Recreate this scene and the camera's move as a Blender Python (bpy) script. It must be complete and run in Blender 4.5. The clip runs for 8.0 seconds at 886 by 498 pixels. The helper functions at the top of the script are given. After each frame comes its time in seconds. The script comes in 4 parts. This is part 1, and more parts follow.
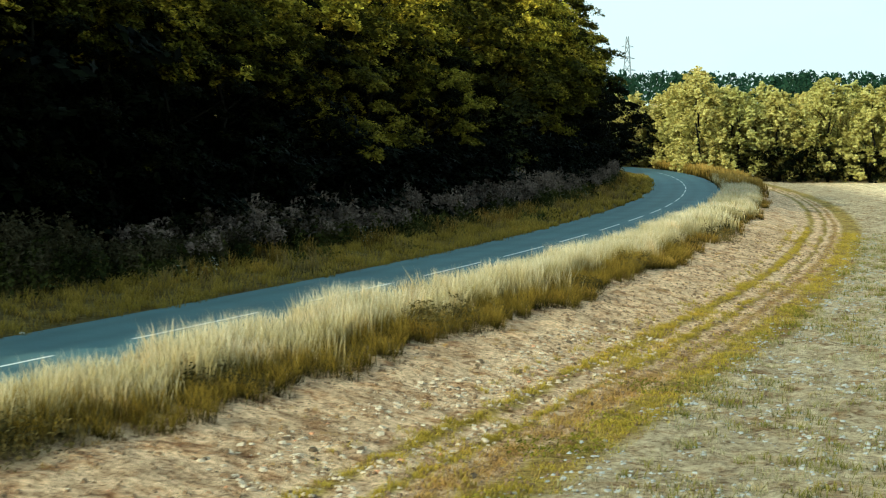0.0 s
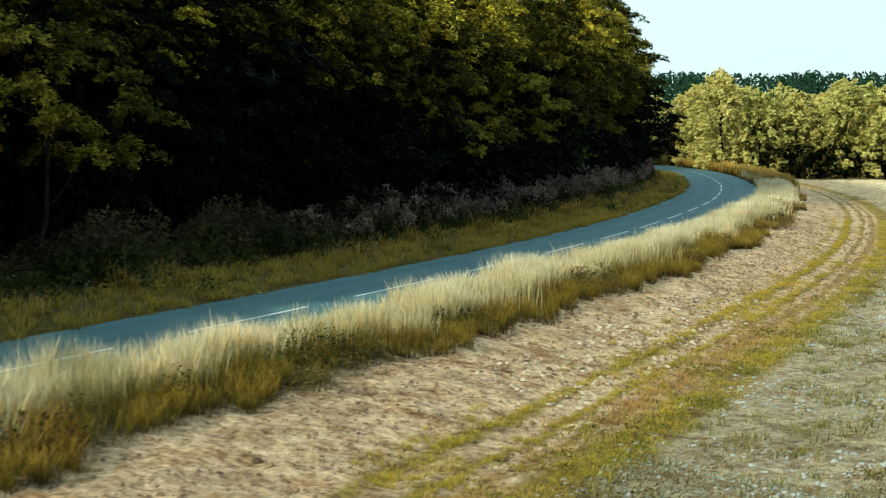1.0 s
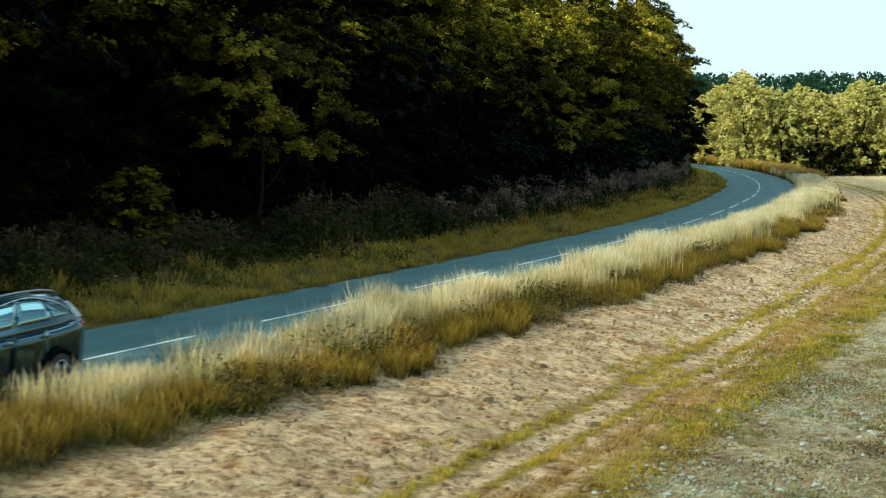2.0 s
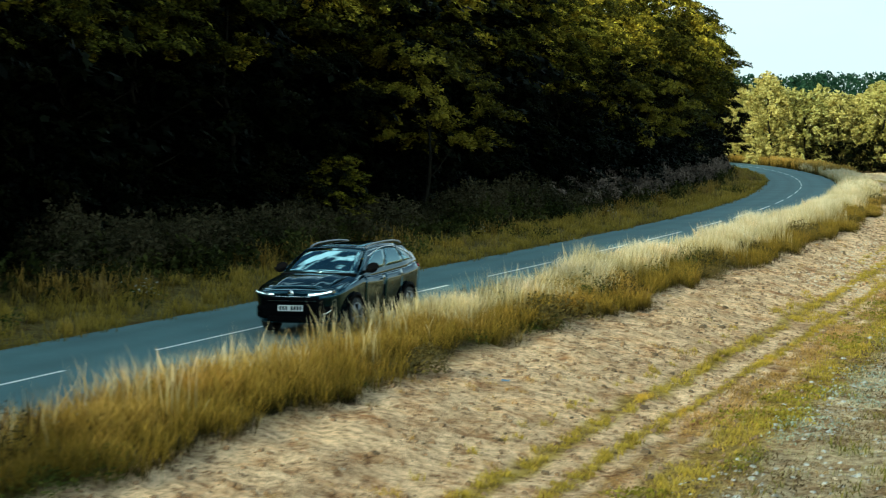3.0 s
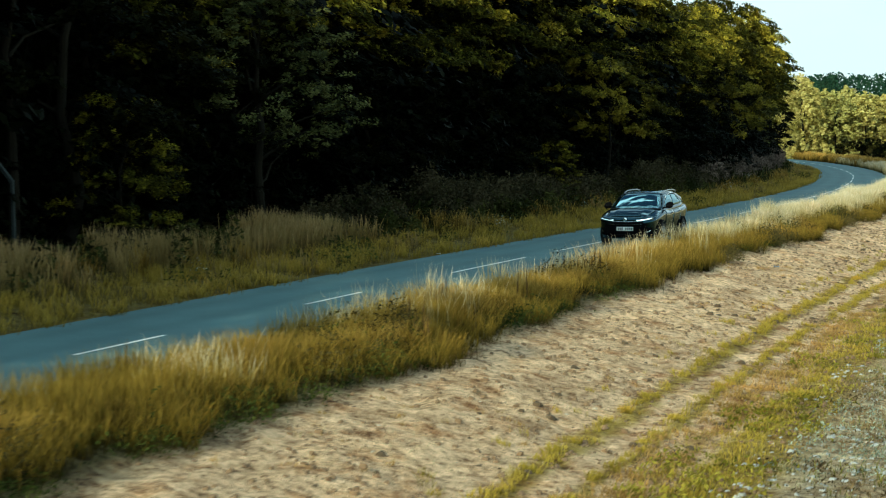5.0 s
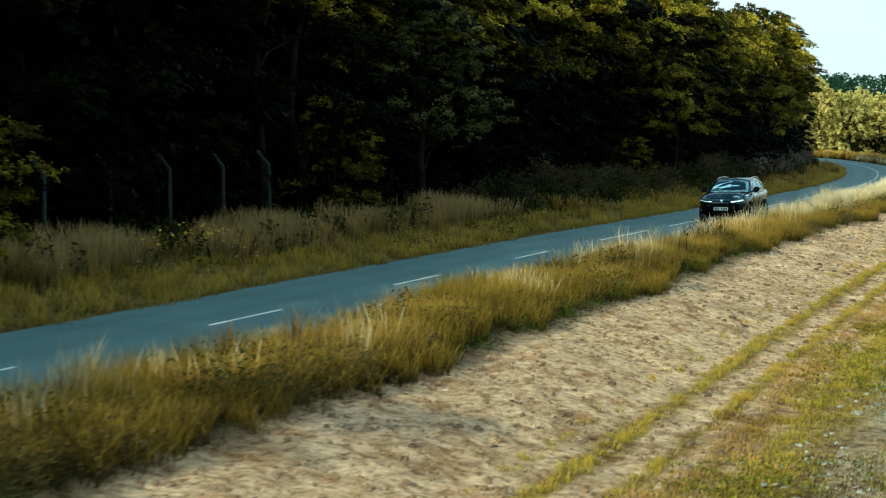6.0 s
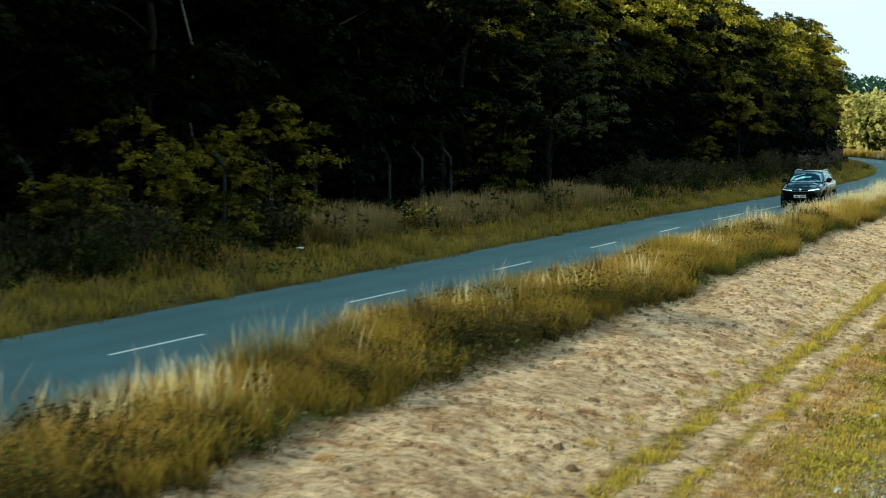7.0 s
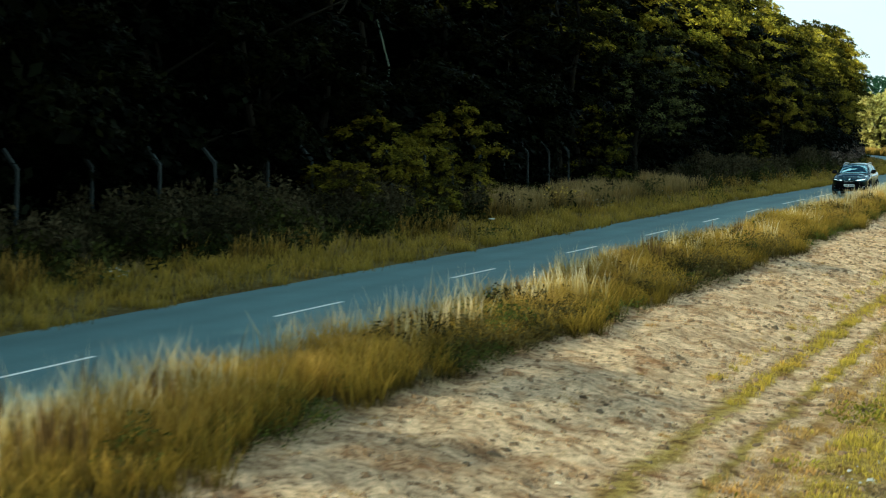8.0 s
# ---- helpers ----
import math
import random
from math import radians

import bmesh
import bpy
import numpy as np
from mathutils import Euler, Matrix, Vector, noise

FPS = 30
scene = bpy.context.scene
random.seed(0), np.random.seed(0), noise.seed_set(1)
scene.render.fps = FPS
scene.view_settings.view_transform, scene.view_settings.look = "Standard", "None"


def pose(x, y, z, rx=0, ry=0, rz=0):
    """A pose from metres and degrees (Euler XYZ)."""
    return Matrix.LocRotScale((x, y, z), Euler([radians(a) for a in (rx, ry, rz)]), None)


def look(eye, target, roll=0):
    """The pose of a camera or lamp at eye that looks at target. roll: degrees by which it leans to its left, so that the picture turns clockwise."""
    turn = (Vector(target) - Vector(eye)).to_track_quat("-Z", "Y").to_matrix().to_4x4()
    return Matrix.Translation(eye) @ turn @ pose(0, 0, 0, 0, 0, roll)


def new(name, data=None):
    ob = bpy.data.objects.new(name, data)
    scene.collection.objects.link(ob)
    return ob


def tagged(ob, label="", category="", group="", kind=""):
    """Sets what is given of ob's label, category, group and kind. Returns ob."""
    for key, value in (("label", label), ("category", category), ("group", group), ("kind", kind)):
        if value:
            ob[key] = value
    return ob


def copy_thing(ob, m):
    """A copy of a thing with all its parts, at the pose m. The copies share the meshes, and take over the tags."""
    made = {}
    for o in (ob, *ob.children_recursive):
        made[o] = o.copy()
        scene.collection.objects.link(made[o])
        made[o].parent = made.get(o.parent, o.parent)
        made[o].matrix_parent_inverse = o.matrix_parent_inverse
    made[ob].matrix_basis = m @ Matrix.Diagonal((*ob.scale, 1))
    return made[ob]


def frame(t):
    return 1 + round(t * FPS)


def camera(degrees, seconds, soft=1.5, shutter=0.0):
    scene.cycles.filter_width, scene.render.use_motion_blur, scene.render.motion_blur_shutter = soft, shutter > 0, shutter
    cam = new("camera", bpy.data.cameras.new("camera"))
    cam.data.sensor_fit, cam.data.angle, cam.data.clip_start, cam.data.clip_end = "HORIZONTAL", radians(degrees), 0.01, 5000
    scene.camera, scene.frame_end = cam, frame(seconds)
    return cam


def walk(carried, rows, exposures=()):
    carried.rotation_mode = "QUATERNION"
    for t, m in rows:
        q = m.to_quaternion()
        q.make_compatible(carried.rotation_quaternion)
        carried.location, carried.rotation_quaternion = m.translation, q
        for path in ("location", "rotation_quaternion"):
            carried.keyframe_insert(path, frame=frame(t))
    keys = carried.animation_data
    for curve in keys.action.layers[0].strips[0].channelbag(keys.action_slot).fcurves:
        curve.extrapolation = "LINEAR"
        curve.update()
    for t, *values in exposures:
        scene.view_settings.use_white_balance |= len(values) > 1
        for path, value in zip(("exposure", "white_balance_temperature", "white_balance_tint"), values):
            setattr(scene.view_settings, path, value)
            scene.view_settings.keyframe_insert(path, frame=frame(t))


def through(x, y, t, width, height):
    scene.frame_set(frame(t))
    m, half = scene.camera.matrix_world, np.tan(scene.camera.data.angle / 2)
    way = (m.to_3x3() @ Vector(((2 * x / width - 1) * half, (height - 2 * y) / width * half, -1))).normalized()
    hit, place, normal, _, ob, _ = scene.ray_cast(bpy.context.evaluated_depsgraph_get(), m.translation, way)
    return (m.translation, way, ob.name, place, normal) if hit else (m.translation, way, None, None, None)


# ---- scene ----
# Camera: metres and degrees (seconds, x, y, z, yaw, pitch, roll).
cam = camera(27.08, 8.0, soft=1.1, shutter=0.20)
ROWS = [
    (0.0, 1.32, 0.26, 4.226, 0.000, -3.579, -0.115),
    (0.5, -0.64, -3.96, 4.169, -0.019, -3.578, -0.101),
    (1.0, -2.84, -8.73, 4.117, -0.054, -3.562, 0.019),
    (2.5, -9.98, -23.34, 3.917, -0.152, -3.551, 0.150),
    (3.0, -12.60, -28.57, 3.829, -0.182, -3.546, 0.158),
    (3.5, -14.85, -33.85, 3.761, -0.183, -3.562, 0.159),
    (4.0, -17.04, -39.42, 3.653, -0.199, -3.573, 0.117),
    (5.5, -23.35, -55.29, 3.348, -0.186, -3.551, 0.007),
    (6.0, -25.84, -61.30, 3.306, -0.199, -3.590, -0.059),
    (6.5, -28.30, -67.11, 3.283, -0.174, -3.584, -0.065),
    (7.0, -31.11, -73.51, 3.262, -0.167, -3.601, -0.101),
    (7.5, -33.62, -79.80, 3.260, -0.167, -3.626, -0.175),
    (8.0, -36.21, -86.75, 3.208, -0.170, -3.655, -0.196),
]
walk(cam, [(t, pose(x, y, z, 90 + pitch, roll, yaw)) for t, x, y, z, yaw, pitch, roll in ROWS],
     exposures=[(0.0, 0.21, 5130, -23), (6.5, 0.24, 5130, -23), (8.0, 0.31, 5130, -23)])

# ---- world and sun ----
SUN_TO = Vector((-0.69, -0.72, 0.43)).normalized()
world = bpy.data.worlds.new("world")
scene.world = world
world.use_nodes = True
wn, wl = world.node_tree.nodes, world.node_tree.links
sky = wn.new("ShaderNodeTexSky")
sky.sky_type, sky.sun_disc = "NISHITA", False
sky.sun_elevation = math.asin(SUN_TO.z)
sky.sun_rotation = math.atan2(SUN_TO.x, SUN_TO.y)
sky.air_density, sky.dust_density, sky.ozone_density = 1.0, 1.4, 1.0
# broken thin cloud, even over the whole sky, shifted so the car mirrors it
spot = wn.new("ShaderNodeTexCoord")
flat = wn.new("ShaderNodeMapping")
flat.inputs["Scale"].default_value = (1.0, 1.0, 2.0)
flat.inputs["Location"].default_value = (0.9, 4.1, 2.2)
puffs = wn.new("ShaderNodeTexNoise")
puffs.inputs["Scale"].default_value, puffs.inputs["Detail"].default_value, puffs.inputs["Roughness"].default_value = 3.4, 7.0, 0.55
cover = wn.new("ShaderNodeMapRange")
cover.inputs[1].default_value, cover.inputs[2].default_value, cover.inputs[4].default_value = 0.51, 0.58, 0.96
veil = wn.new("ShaderNodeMix")
veil.data_type = "RGBA"
veil.inputs[7].default_value = (33.0, 33.6, 33.6, 1)
wl.new(spot.outputs["Generated"], flat.inputs[0])
wl.new(flat.outputs[0], puffs.inputs["Vector"])
wl.new(puffs.outputs["Fac"], cover.inputs[0])
wl.new(cover.outputs[0], veil.inputs[0])
wl.new(sky.outputs[0], veil.inputs[6])
# summer haze, whitest at the horizon all round
height = wn.new("ShaderNodeSeparateXYZ")
thin = wn.new("ShaderNodeMapRange")
thin.inputs[1].default_value, thin.inputs[2].default_value, thin.inputs[3].default_value, thin.inputs[4].default_value = 0.08, 0.48, 0.985, 0.0
haze = wn.new("ShaderNodeMix")
haze.data_type = "RGBA"
haze.inputs[7].default_value = (14.0, 13.0, 12.8, 1)
wl.new(spot.outputs["Generated"], height.inputs[0])
wl.new(height.outputs[2], thin.inputs[0])
wl.new(thin.outputs[0], haze.inputs[0])
wl.new(veil.outputs[2], haze.inputs[6])
wl.new(haze.outputs[2], wn["Background"].inputs[0])
wn["Background"].inputs[1].default_value = 0.066
sun_data = bpy.data.lights.new("sun", "SUN")
sun_data.energy, sun_data.angle, sun_data.color = 5.0, radians(0.6), (1.0, 0.775, 0.53)
sun = new("sun", sun_data)
sun.matrix_world = look(SUN_TO * 200, (0, 0, 0))

# ---- materials ----
def mat(name, rough=0.8, metal=0.0, spec=0.5):
    m = bpy.data.materials.new(name)
    m.use_nodes = True
    b = m.node_tree.nodes["Principled BSDF"]
    b.inputs["Roughness"].default_value = rough
    b.inputs["Metallic"].default_value = metal
    b.inputs["Specular IOR Level"].default_value = spec
    return m, m.node_tree.nodes, m.node_tree.links, b


def noise_node(n, l, scale, detail=4.0, rough=0.6, coords="Object", squash=None):
    c = n.new("ShaderNodeTexCoord")
    t = n.new("ShaderNodeTexNoise")
    t.inputs["Scale"].default_value, t.inputs["Detail"].default_value, t.inputs["Roughness"].default_value = scale, detail, rough
    if squash:
        g = n.new("ShaderNodeMapping")
        g.inputs["Scale"].default_value = squash
        l.new(c.outputs[coords], g.inputs[0])
        l.new(g.outputs[0], t.inputs["Vector"])
    else:
        l.new(c.outputs[coords], t.inputs["Vector"])
    return t.outputs["Fac"]


def ramp(n, l, fac, *stops):
    r = n.new("ShaderNodeValToRGB")
    while len(r.color_ramp.elements) < len(stops):
        r.color_ramp.elements.new(0.5)
    for e, (p, c) in zip(r.color_ramp.elements, stops):
        e.position, e.color = p, (*c, 1) if len(c) == 3 else c
    l.new(fac, r.inputs[0])
    return r.outputs[0]


def blend(n, l, fac, a, b, mode="MIX"):
    m = n.new("ShaderNodeMix")
    m.data_type, m.blend_type = "RGBA", mode
    for sock, v in ((m.inputs[0], fac), (m.inputs[6], a), (m.inputs[7], b)):
        if isinstance(v, (int, float)):
            sock.default_value = v
        elif isinstance(v, tuple):
            sock.default_value = (*v, 1)
        else:
            l.new(v, sock)
    return m.outputs[2]


def attr(n, name):
    a = n.new("ShaderNodeAttribute")
    a.attribute_name = name
    return a.outputs["Fac"]


def bump(n, l, b, height, strength=0.4, dist=0.05):
    k = n.new("ShaderNodeBump")
    k.inputs["Strength"].default_value, k.inputs["Distance"].default_value = strength, dist
    l.new(height, k.inputs["Height"])
    l.new(k.outputs[0], b.inputs["Normal"])


def plain(name, color, rough=0.6, metal=0.0, spec=0.5, vary=0.12, scale=30.0):
    m, n, l, b = mat(name, rough, metal, spec)
    f = noise_node(n, l, scale)
    l.new(blend(n, l, f, tuple(c * (1 - vary) for c in color), tuple(min(1, c * (1 + vary)) for c in color)), b.inputs["Base Color"])
    return m


def blend_c(a, b, f=0.5):
    return tuple(x * (1 - f) + y * f for x, y in zip(a, b))


def leaf_material(name, dark, mid, light, through=0.25, rough=0.55, patch=0.5, cut=0.45):
    """Foliage whose colour varies from leaf to leaf, from bough to bough and from tree to tree; on the trees the bough
    tones and patches put lit and shaded foliage into the colour. Some light passes through.
    """
    m, n, l, b = mat(name, rough, 0, 0.015)
    g = n.new("ShaderNodeNewGeometry")
    isl = g.outputs["Random Per Island"]
    dark_leaf = ramp(n, l, isl, (0.0, dark), (0.7, blend_c(dark, mid, 0.6)), (1.0, mid))
    bright_leaf = ramp(n, l, isl, (0.0, mid), (0.6, blend_c(mid, light, 0.55)), (1.0, light))
    # patch noise and bough tone paint lit boughs against shaded hollows
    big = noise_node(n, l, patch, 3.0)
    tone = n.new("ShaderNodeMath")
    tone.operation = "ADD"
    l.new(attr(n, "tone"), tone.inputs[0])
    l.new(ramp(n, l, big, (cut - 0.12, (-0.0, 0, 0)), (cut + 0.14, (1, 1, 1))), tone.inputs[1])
    c2 = blend(n, l, ramp(n, l, tone.outputs[0], (0.42, (0, 0, 0)), (0.80, (1, 1, 1))), dark_leaf, bright_leaf)
    o = n.new("ShaderNodeObjectInfo")
    c3 = blend(n, l, ramp(n, l, o.outputs["Random"], (0, (0, 0, 0)), (1, (0.5, 0.5, 0.5))), c2, blend(n, l, 1.0, c2, (0.62, 0.74, 0.70), "MULTIPLY"))
    l.new(c3, b.inputs["Base Color"])
    t = n.new("ShaderNodeBsdfTranslucent")
    l.new(c3, t.inputs[0])
    x = n.new("ShaderNodeMixShader")
    x.inputs[0].default_value = through
    l.new(b.outputs[0], x.inputs[1])
    l.new(t.outputs[0], x.inputs[2])
    l.new(x.outputs[0], n["Material Output"].inputs[0])
    return m


def blade_material(name, root, middle, tip, through=0.3, vary=0.35):
    """Grass: from root to tip by the blade's own length, varying from blade to blade and from patch to patch."""
    m, n, l, b = mat(name, 0.7, 0, 0.06)
    # root tone held to a quarter height: green stems, plus painted-in shade
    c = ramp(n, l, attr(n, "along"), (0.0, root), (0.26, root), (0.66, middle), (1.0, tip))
    g = n.new("ShaderNodeNewGeometry")
    c = blend(n, l, vary, c, blend(n, l, 1.0, c, ramp(n, l, g.outputs["Random Per Island"], (0, (0.35, 0.38, 0.3)), (0.6, (1, 0.95, 0.8)), (1, (1.6, 1.45, 1.1))), "MULTIPLY"))
    p = noise_node(n, l, 0.35, 3.0)
    c = blend(n, l, ramp(n, l, p, (0.4, (0, 0, 0)), (0.62, (1, 1, 1))), c, blend(n, l, 0.5, c, middle))
    drift = noise_node(n, l, 0.55, 4.0, 0.65)
    c = blend(n, l, 1.0, c, ramp(n, l, drift, (0.34, (0.66, 0.66, 0.56)), (0.46, (0.95, 0.96, 0.94)), (0.56, (1, 1, 1)), (0.68, (1.22, 1.06, 0.95))), "MULTIPLY")
    l.new(c, b.inputs["Base Color"])
    t = n.new("ShaderNodeBsdfTranslucent")
    l.new(c, t.inputs[0])
    x = n.new("ShaderNodeMixShader")
    x.inputs[0].default_value = through
    l.new(b.outputs[0], x.inputs[1])
    l.new(t.outputs[0], x.inputs[2])
    l.new(x.outputs[0], n["Material Output"].inputs[0])
    return m


def ground_material():
    m, n, l, b = mat("soil and stubble", 0.95, 0, 0.15)
    lat = n.new("ShaderNodeMath")
    lat.operation = "MULTIPLY_ADD"
    wob = noise_node(n, l, 0.5, 5.0, 0.7)
    l.new(wob, lat.inputs[0])
    lat.inputs[1].default_value = 0.7
    add = n.new("ShaderNodeMath")
    add.operation = "ADD"
    l.new(attr(n, "lat"), add.inputs[0])
    add.inputs[1].default_value = -0.35
    l.new(add.outputs[0], lat.inputs[2])
    rng = n.new("ShaderNodeMapRange")
    rng.inputs[1].default_value, rng.inputs[2].default_value = 0.0, 20.0
    l.new(lat.outputs[0], rng.inputs[0])
    verge, dirt, green, grey = (0.10, 0.085, 0.035), (0.63, 0.47, 0.32), (0.30, 0.225, 0.06), (0.44, 0.37, 0.26)
    zone = ramp(n, l, rng.outputs[0], (0.0, (0.13, 0.105, 0.03)), (0.235, verge), (0.27, dirt), (0.40, dirt), (0.411, green), (0.420, green),
                (0.429, dirt), (0.446, dirt), (0.452, green), (0.457, green), (0.463, dirt), (0.470, dirt), (0.477, (0.36, 0.235, 0.10)), (0.484, (0.36, 0.235, 0.10)), (0.491, dirt), (0.504, green), (0.54, green), (0.565, grey), (0.76, grey), (0.88, (0.72, 0.59, 0.40)), (1.0, (0.86, 0.73, 0.50)))
    fine = noise_node(n, l, 7.0, 8.0, 0.75)
    c = blend(n, l, 1.0, zone, ramp(n, l, fine, (0.35, (0.24, 0.18, 0.13)), (0.455, (0.86, 0.80, 0.72)), (0.58, (1.28, 1.26, 1.2))), "MULTIPLY")
    patch = noise_node(n, l, 0.8, 5.0, 0.65)
    c = blend(n, l, 1.0, c, ramp(n, l, patch, (0.33, (0.62, 0.58, 0.52)), (0.5, (1, 1, 1)), (0.7, (1.12, 1.1, 1.04))), "MULTIPLY")
    stain = noise_node(n, l, 3.4, 6.0, 0.7)
    c = blend(n, l, 1.0, c, ramp(n, l, stain, (0.33, (0.40, 0.31, 0.23)), (0.44, (0.95, 0.91, 0.87)), (0.6, (1.15, 1.13, 1.1))), "MULTIPLY")
    turned = noise_node(n, l, 1.5, 7.0, 0.72)
    c = blend(n, l, 1.0, c, ramp(n, l, turned, (0.34, (0.50, 0.36, 0.25)), (0.43, (0.88, 0.80, 0.72)), (0.50, (1, 1, 1)), (0.66, (1.14, 1.14, 1.13))), "MULTIPLY")
    l.new(c, b.inputs["Base Color"])
    bump(n, l, b, fine, 1.0, 0.13)
    return m


def asphalt_material():
    m, n, l, b = mat("worn asphalt", 0.7, 0, 0.4)
    fine = noise_node(n, l, 60.0, 4.0, 0.7)
    patch = noise_node(n, l, 0.35, 5.0, 0.6)
    c = ramp(n, l, fine, (0.3, (0.066, 0.116, 0.126)), (0.7, (0.112, 0.186, 0.200)))
    c = blend(n, l, 1.0, c, ramp(n, l, patch, (0.3, (0.78, 0.8, 0.8)), (0.7, (1.12, 1.12, 1.1))), "MULTIPLY")
    # worn wheel tracks, a little darker and smoother
    tr = ramp(n, l, attr(n, "wear"), (0.0, (1, 1, 1)), (1.0, (0.84, 0.85, 0.86)))
    c = blend(n, l, 1.0, c, tr, "MULTIPLY")
    l.new(c, b.inputs["Base Color"])
    bump(n, l, b, fine, 0.25, 0.01)
    return m


GROUND = ground_material()
ASPHALT = asphalt_material()
PAINT_WHITE = plain("road paint", (0.80, 0.80, 0.77), 0.6, vary=0.15, scale=12)
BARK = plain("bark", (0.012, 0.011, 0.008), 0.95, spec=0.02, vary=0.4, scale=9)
BARK_PALE = plain("pale bark", (0.12, 0.145, 0.11), 0.9, spec=0.05, vary=0.35, scale=6)
# shaded copy of the wood's leaf: the shade is in its near-black colour
LEAF_SHADED = leaf_material("shade-toned wood leaves", (0.0024, 0.0032, 0.0008), (0.008, 0.008, 0.0016), (0.104, 0.0864, 0.0104), 0.15, 0.55, 0.16, 0.66)
# near-black colour stands in for the unlit depth of the wood
LEAF_DEEP_SHADE = leaf_material("leaves coloured as deep shade", (0.00105, 0.0014, 0.0007), (0.0021, 0.0028, 0.00105), (0.0056, 0.007, 0.0021), 0.05)
# lit copy of the same leaf: the sunlight is in its golden colour
LEAF_LIT = leaf_material("lit-toned wood leaves", (0.0101, 0.0113, 0.00253), (0.119, 0.106, 0.0127), (0.766, 0.593, 0.0613), 0.30, 0.55, 0.20, 0.51)
LEAF_THORN = leaf_material("dull hawthorn leaves", (0.0234, 0.0234, 0.0039), (0.0936, 0.0819, 0.00936), (0.2652, 0.2106, 0.01872), 0.22, 0.55, 0.5, 0.46)
LEAF_GREY = leaf_material("willow leaves", (0.0221, 0.0254, 0.00884), (0.0608, 0.0641, 0.0199), (0.138, 0.135, 0.0464), 0.22, 0.55, 0.6, 0.46)
# sunlight and shadowed gaps are partly painted into this bright, patchy leaf colour
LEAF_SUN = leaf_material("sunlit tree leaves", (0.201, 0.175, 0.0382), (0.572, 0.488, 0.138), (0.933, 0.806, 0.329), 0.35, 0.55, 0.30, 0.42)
LEAF_FAR = leaf_material("far conifer needles", (0.012, 0.03, 0.018), (0.025, 0.055, 0.032), (0.04, 0.075, 0.045))
WEED = leaf_material("willowherb plumes", (0.0546, 0.0442, 0.0364), (0.15, 0.112, 0.091), (0.247, 0.185, 0.151), 0.2)
WEED_GREEN = leaf_material("nettle leaves", (0.0102, 0.0128, 0.00384), (0.0384, 0.041, 0.0102), (0.0832, 0.08, 0.0205), 0.25)
WEED_DULL = leaf_material("dull seeding weed leaves", (0.0146, 0.0133, 0.00597), (0.0438, 0.0378, 0.0179), (0.0829, 0.0649, 0.0345), 0.2)
WEED_PALE = leaf_material("mayweed leaves", (0.12, 0.12, 0.085), (0.29, 0.30, 0.23), (0.52, 0.54, 0.45), 0.2)
WEED_BROWN = leaf_material("withered weed stems", (0.05, 0.036, 0.018), (0.15, 0.10, 0.05), (0.30, 0.20, 0.10), 0.2)
WEED_YELLOW = leaf_material("yellow-green weed leaves", (0.10, 0.09, 0.012), (0.24, 0.20, 0.025), (0.42, 0.32, 0.05), 0.25)
GRIT = plain("grey flint grit", (0.33, 0.32, 0.305), 0.85, vary=0.5, scale=4)
NETTLE = leaf_material("verge nettle leaves", (0.014, 0.022, 0.005), (0.045, 0.058, 0.012), (0.12, 0.12, 0.025), 0.25)
DOCK_DARK = leaf_material("dark dock leaves", (0.02, 0.018, 0.006), (0.065, 0.050, 0.016), (0.13, 0.095, 0.03), 0.25)
DOCK = leaf_material("dock and mugwort leaves", (0.0372, 0.0322, 0.0112), (0.0992, 0.0744, 0.0248), (0.174, 0.124, 0.0434), 0.3)
LEAF_MAPLE = leaf_material("field maple leaves", (0.024, 0.023, 0.004), (0.100, 0.088, 0.010), (0.30, 0.24, 0.027), 0.25, 0.55, 0.6, 0.44)
# the tall grasses' near-black roots carry some of the shade low down
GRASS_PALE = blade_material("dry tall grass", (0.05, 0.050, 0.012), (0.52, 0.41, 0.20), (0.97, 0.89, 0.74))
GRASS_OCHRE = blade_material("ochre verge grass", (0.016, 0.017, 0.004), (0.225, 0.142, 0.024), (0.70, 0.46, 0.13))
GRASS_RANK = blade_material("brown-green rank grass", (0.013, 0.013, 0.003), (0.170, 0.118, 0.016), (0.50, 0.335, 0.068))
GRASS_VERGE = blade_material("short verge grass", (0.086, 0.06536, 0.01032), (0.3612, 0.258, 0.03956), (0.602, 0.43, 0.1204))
GRASS_RUST = blade_material("dock seed spikes", (0.03, 0.025, 0.008), (0.13, 0.080, 0.028), (0.21, 0.125, 0.05))
GRASS_RIPE = blade_material("brown seeding grass", (0.05, 0.045, 0.012), (0.24, 0.17, 0.06), (0.52, 0.38, 0.20))
GRASS_TRACK = blade_material("track grass", (0.15, 0.115, 0.02), (0.42, 0.315, 0.045), (0.62, 0.44, 0.09))
GRASS_GREY = blade_material("grey stubble weeds", (0.16, 0.14, 0.07), (0.34, 0.30, 0.16), (0.55, 0.49, 0.33))
GRASS_GREEN = blade_material("green field weeds", (0.06, 0.065, 0.012), (0.21, 0.19, 0.035), (0.42, 0.34, 0.09))
GRASS_DRY = blade_material("dead orange grass", (0.20, 0.12, 0.04), (0.42, 0.26, 0.085), (0.60, 0.41, 0.17))
STRAW = blade_material("straw", (0.34, 0.26, 0.14), (0.5, 0.4, 0.24), (0.62, 0.5, 0.32))
CLOD = plain("dry clods", (0.17, 0.105, 0.055), 0.95, vary=0.5, scale=3)
STONE = plain("pale stones", (0.46, 0.365, 0.26), 0.85, vary=0.35, scale=5)
